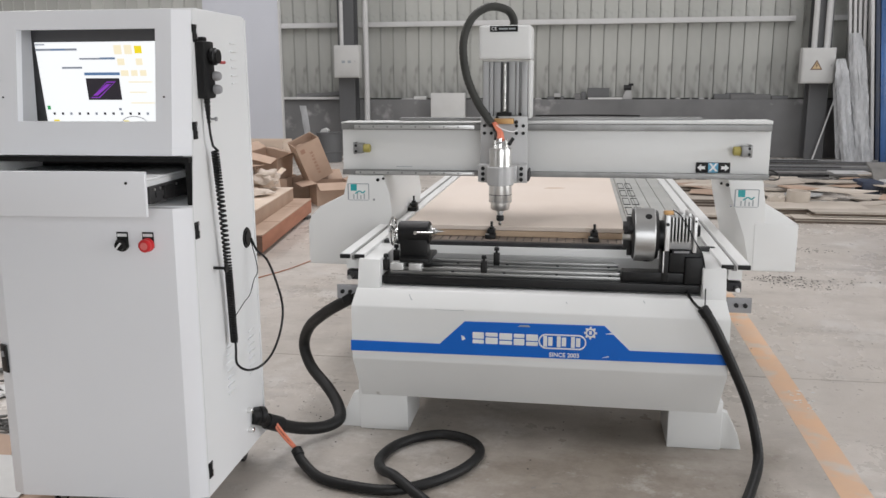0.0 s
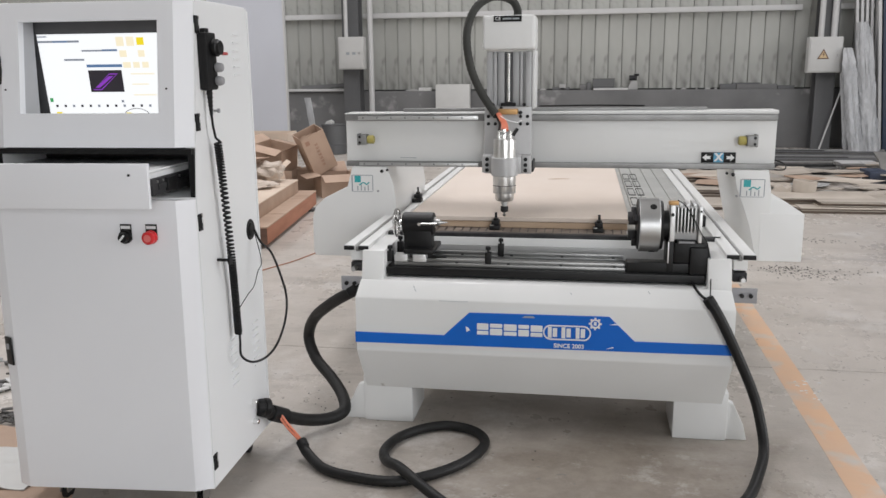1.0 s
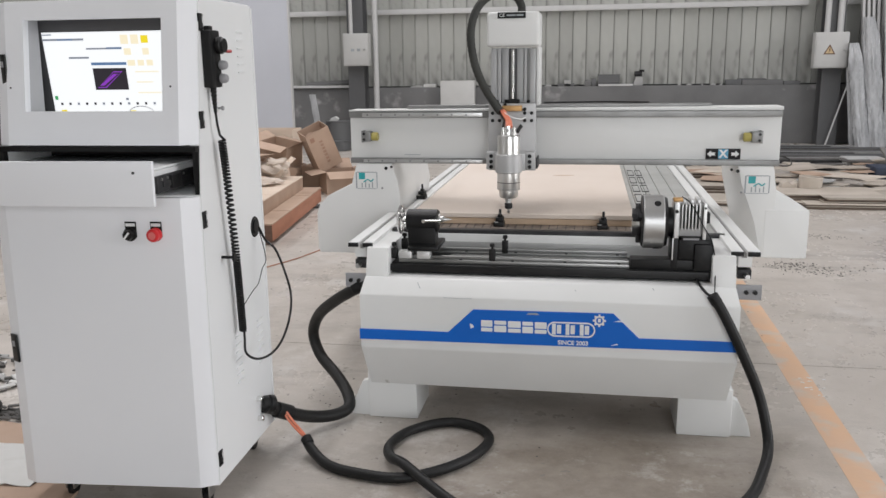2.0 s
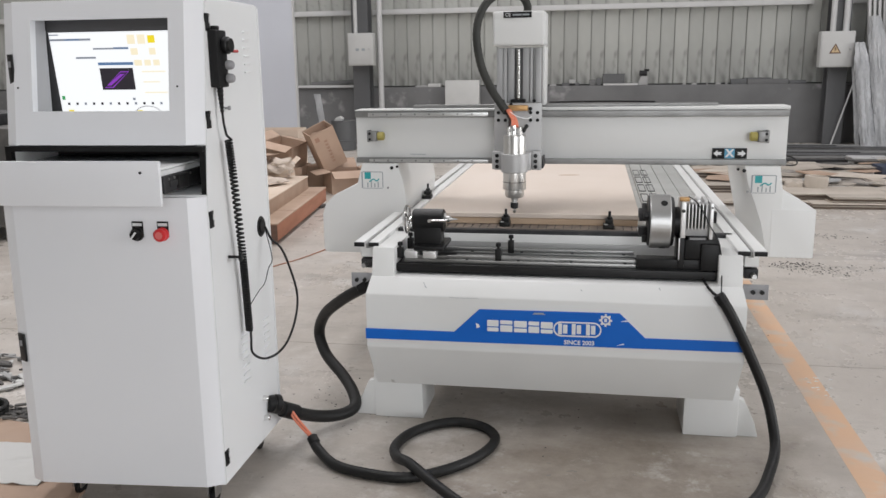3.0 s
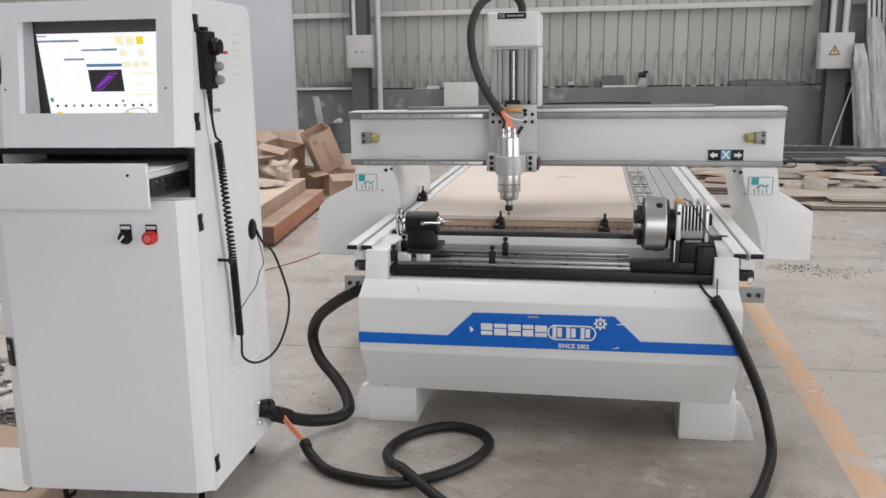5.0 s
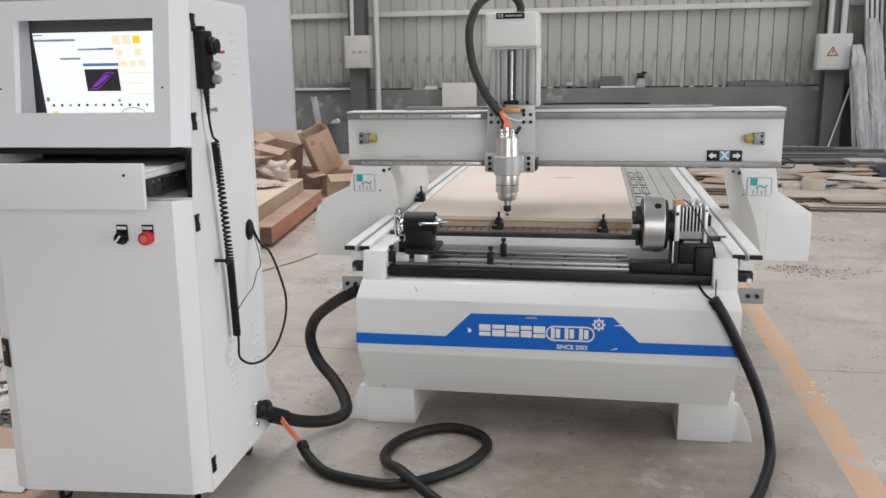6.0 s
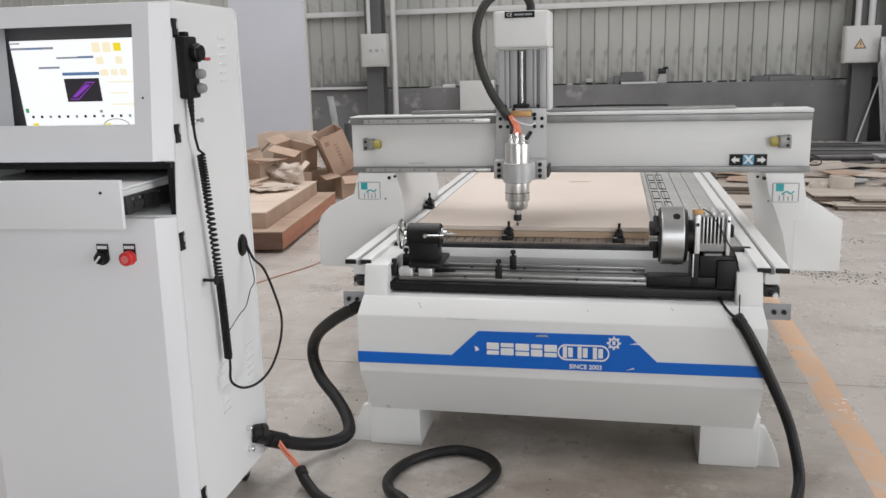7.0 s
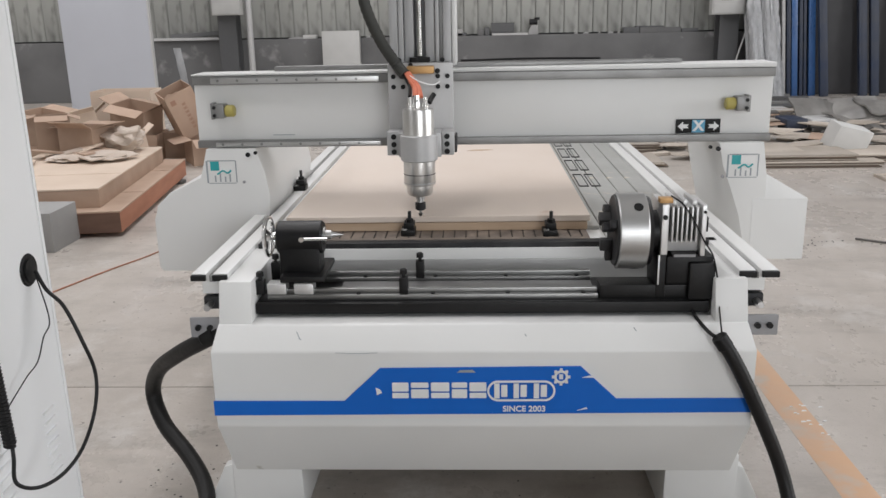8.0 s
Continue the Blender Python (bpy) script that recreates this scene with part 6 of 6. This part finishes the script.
for i in range(16):
    w = random.uniform(0.08, 0.28)
    ob = single("wood_offcut", box(-w, w, -0.05, 0.05, 0, 0.03, 0.003, 1), SHEET, "short wooden offcut among scrap cardboard", "offcut", "wood offcuts")
    ob.matrix_basis = pose(random.uniform(1.05, 2.1), random.uniform(9.2, 11.6), 0.001, 0, 0, random.uniform(-30, 30))
single("cardboard_roll", lathe((2.33, 9.25, 0.085), (2.34, 9.25, 0.225), [(0, 0.112), (0.004, 0.116), (0.136, 0.118), (0.14, 0.114), (0.1401, 0.104), (0.07, 0.102)], 28), SHEET, "short brown cardboard tube standing on end", "cardboard tube")
single("small_carton", prism([(2.03, 0.085), (2.20, 0.085), (2.19, 0.165), (2.15, 0.135), (2.10, 0.18), (2.05, 0.15)], 'y', 9.20, 9.34, 0.003), SHEET, "small pale carton in the scrap heap", "carton")
fb = single("foam_block", box(-0.18, 0.18, -0.10, 0.10, 0, 0.25, 0.012), FOAM, "white foam block tipped on scrap cardboard", "foam block")
fb.matrix_basis = pose(3.38, 9.15, 0.050, 12, 14, 10)
for i in range(14):
    x0 = random.uniform(1.1, 2.6)
    ob = single("steel_profile", box(-1.3, 1.3, -0.03, 0.03, 0, 0.05, 0.004, 1), random.choice((RAIL, COLUMN, ALUD, ALUD, DARKC)), "long grey steel profile lying by the wall", "profile", "steel profiles on the floor")
    ob.matrix_basis = pose(x0 + 1.3, 12.4 + 0.17 * i, 0.0, 0, 0, random.uniform(-1.2, 1.2))
for k, (x, y, w, h, m_) in enumerate(((3.54, 10.9, 0.24, 0.10, DULLBLUE), (3.86, 10.95, 0.30, 0.09, PIPE), (3.72, 12.2, 0.5, 0.06, PIPE), (5.4, 11.6, 0.9, 0.20, GREYBOX), (6.3, 12.4, 1.0, 0.28, GREYBOX))):
    single("parcel", merge(box(x - w / 2, x + w / 2, y - 0.2, y + 0.2, 0.05, 0.05 + h, 0.015), box(x - w / 2 + 0.03, x + w / 2 - 0.03, y - 0.17, y + 0.17, 0, 0.05)), m_, "wrapped parcel lying by the wall", "parcel", "parcels by the wall")
for k, (x, y, w, d, h, rx, ry, rz) in enumerate(((3.95, 11.2, 0.62, 0.5, 0.10, 34, 8, 6), (4.35, 11.3, 0.7, 0.5, 0.14, 22, -6, -8), (4.85, 11.25, 0.8, 0.5, 0.15, 14, 5, 4), (4.3, 10.9, 0.7, 0.45, 0.02, 8, 14, 16), (5.3, 11.1, 0.8, 0.5, 0.06, 10, -5, -10))):
    bm = box(-w / 2, w / 2, -d / 2, d / 2, 0, 0.02, 0)
    bmesh.ops.subdivide_edges(bm, edges=bm.edges[:], cuts=7, use_grid_fill=True)
    for v in bm.verts:
        v.co.z += 0.05 * noise.noise(Vector((v.co.x * 5 + k * 3, v.co.y * 5, 0)))
    ob = single("crumpled_film", bm, MILKY, "dusty crumpled plastic film lying on scrap", "plastic film", "film sheets on the scrap")
    ob.matrix_basis = pose(x, y, h + 0.02, rx, ry, rz)
ring_pts = [(1.95 + 0.55 * math.cos(a), 10.9 + 0.5 * math.sin(a), 0.20 + 0.03 * math.sin(3 * a)) for a in [2 * math.pi * i / 40 for i in range(41)]]
single("cable_loop", merge(tube(ring_pts, 0.008, 8, 0), tube([(1.95, 10.4, 0.0), (1.95, 10.4, 0.17)], 0.008, 8, 2)), BLACK, "black cable loop lying over scrap", "cable")

# leaning bundles against the wall
random.seed(11)


def bundle(x, lean, w, h, m_, label, y=14.55, back=0.25):
    """Film pulled round a leaning pack: long folds with small creases."""
    bm = bmesh.new()
    n, rows = 40, []
    for i in range(70):
        z = h * i / 69
        cx, cy = x + lean * z / h, y + back * z / h
        ring_ = []
        for k in range(n):
            a = 2 * math.pi * k / n
            fold = noise.noise(Vector((3 * math.cos(a), 3 * math.sin(a) + x * 7, z * 1.3)))
            crease = noise.noise(Vector((7 * math.cos(a), 7 * math.sin(a), z * 9 + x * 3)))
            r = w * (0.92 + 0.30 * fold + 0.13 * crease) * (1 - 0.35 * max(0, z / h - 0.85) / 0.15)
            ring_.append(bm.verts.new((cx + r * math.cos(a), cy + 0.7 * r * math.sin(a), z)))
        rows.append(ring_)
    for a, b in zip(rows, rows[1:]):
        for k in range(n):
            bm.faces.new((a[k], a[(k + 1) % n], b[(k + 1) % n], b[k]))
    bm.faces.new(rows[0][::-1])
    bm.faces.new(rows[-1])
    return single("plastic_wrapped_pack", bm, m_, label, "wrapped bundle", "bundles leaning on the wall")


bundle(4.40, -0.20, 0.11, 1.66, WRAP, "milky plastic wrapped pack leaning on the wall")
bundle(4.62, -0.22, 0.13, 2.06, WRAP, "milky plastic wrapped pack leaning on the wall")
bundle(4.30, -0.10, 0.06, 1.45, WRAP, "thin milky plastic wrapped pack leaning on the wall", 14.72)


def leaning_profile(x, w, h, lean, m_, label, y=14.75):
    bm = box(-w / 2, w / 2, -0.04, 0.04, 0, h, 0.006)
    ob = single("leaning_profile", bm, m_, label, "profile", "profiles leaning on the wall")
    ob.matrix_basis = pose(x, y, 0, -4, lean, 0)


for k in range(5):
    leaning_profile(4.50 + 0.06 * k, 0.042, 4.4, -3.4 + 0.4 * k, PIPE, "long pale profile leaning on the wall", 14.9)
for x, w, m_ in ((4.80, 0.05, PIPE), (4.88, 0.06, DULLBLUE), (4.97, 0.09, BLUEPL), (5.07, 0.05, DULLBLUE), (5.13, 0.04, DULLBLUE), (5.24, 0.10, BLUEPL)):
    leaning_profile(x, w, 4.3, -3.5, m_, "long blue film-covered profile leaning on the wall" if m_ in (BLUEPL, DULLBLUE) else "long pale profile leaning on the wall")
for x in (5.38, 5.98, 6.16, 6.6):
    leaning_profile(x, 0.12, 4.0, -5, DULLBLUE, "dusty blue profile leaning on the wall", 14.6)
single("dark_sheet", box(4.86, 9.5, 14.95, 15.05, 0, 4.4, 0.01), DARKSH, "large dark grey sheet standing at the wall", "sheet")

# grit on the floor beside the router
random.seed(3)
grit = []
for cx_, cy_, sx_, sy_, n_ in ((1.48, 6.12, 0.11, 0.06, 130), (1.62, 5.95, 0.14, 0.05, 70), (1.95, 6.08, 0.25, 0.05, 40), (1.90, 7.18, 0.12, 0.06, 60), (-0.95, 3.35, 0.10, 0.10, 50), (0, 4.9, 2.6, 1.6, 200)):
    for i in range(n_):
        gx, gy = random.gauss(cx_, sx_), random.gauss(cy_, sy_)
        s_ = random.uniform(0.0015, 0.0045) * (1.5 if cy_ > 5.5 else 1.0)
        grit.append(box(gx, gx + s_ * 1.6, gy, gy + s_, 0, s_ * 0.6))
single("floor_grit", merge(*grit), DARKC, "scattered dark chips on the concrete floor", "grit", kind="stuff")
chips = []
for i in range(14):
    gx, gy, s_ = random.gauss(1.045, 0.035), random.gauss(3.80, 0.07), random.uniform(0.004, 0.010)
    chips.append(prism([(gx, gy), (gx + s_ * 2, gy + s_ * 0.3), (gx + s_ * 1.4, gy + s_), (gx + s_ * 0.3, gy + s_ * 0.8)], 'z', 0.0005, 0.0025))
single("paint_chips", merge(*chips), WVINYL, "pale paint chips on a worn orange line", "paint chips", kind="stuff")
single("floor_wire", tube([(-2.34, 5.20, 0.004), (-2.20, 5.60, 0.004), (-2.05, 5.98, 0.004), (-1.92, 6.6, 0.004), (-1.86, 7.2, 0.004)], 0.004, 6, 6), KRAFTR, "thin brown wire lying on the floor", "wire")
single("floor_stick", tube([(2.22, 6.13, 0.008), (2.40, 6.0, 0.008), (2.62, 5.86, 0.008)], 0.007, 6, 4), DARKC, "thin dark stick lying on the floor", "stick")
fr = thing("wooden_frame", (3.6, 7.85, 0), "thin wooden frame lying flat on the floor", "frame")
for x0, x1, y0, y1 in ((3.22, 4.2, 8.06, 8.11), (3.22, 4.2, 7.58, 7.63), (3.22, 3.27, 7.63, 8.06), (4.15, 4.2, 7.63, 8.06)):
    part("frame_bar", box(x0, x1, y0, y1, 0, 0.025, 0.002), SHEET, fr)

# narrow pale film strip standing by the far wall
bm = bmesh.new()
rows = []
for i in range(16):
    z = 0.94 * i / 15
    cx = -4.44 - 0.13 * i / 15 + 0.012 * noise.noise(Vector((0, 2, z * 6)))
    w = 0.055 + 0.012 * noise.noise(Vector((5, 0, z * 7)))
    rows.append([bm.verts.new((cx + sx_ * w, 13.9 + sy_ * 0.006 + 0.02 * noise.noise(Vector((0, 9, z * 4))), z)) for sx_, sy_ in ((-1, -1), (0, -2.5), (1, -1), (1, 1), (0, 0.5), (-1, 1))])
for a, b in zip(rows, rows[1:]):
    for k in range(6):
        bm.faces.new((a[k], a[(k + 1) % 6], b[(k + 1) % 6], b[k]))
bm.faces.new(rows[0][::-1])
bm.faces.new(rows[-1])
single("plastic_strip", bm, WRAP, "narrow strip of pale plastic standing behind cartons", "plastic strip")
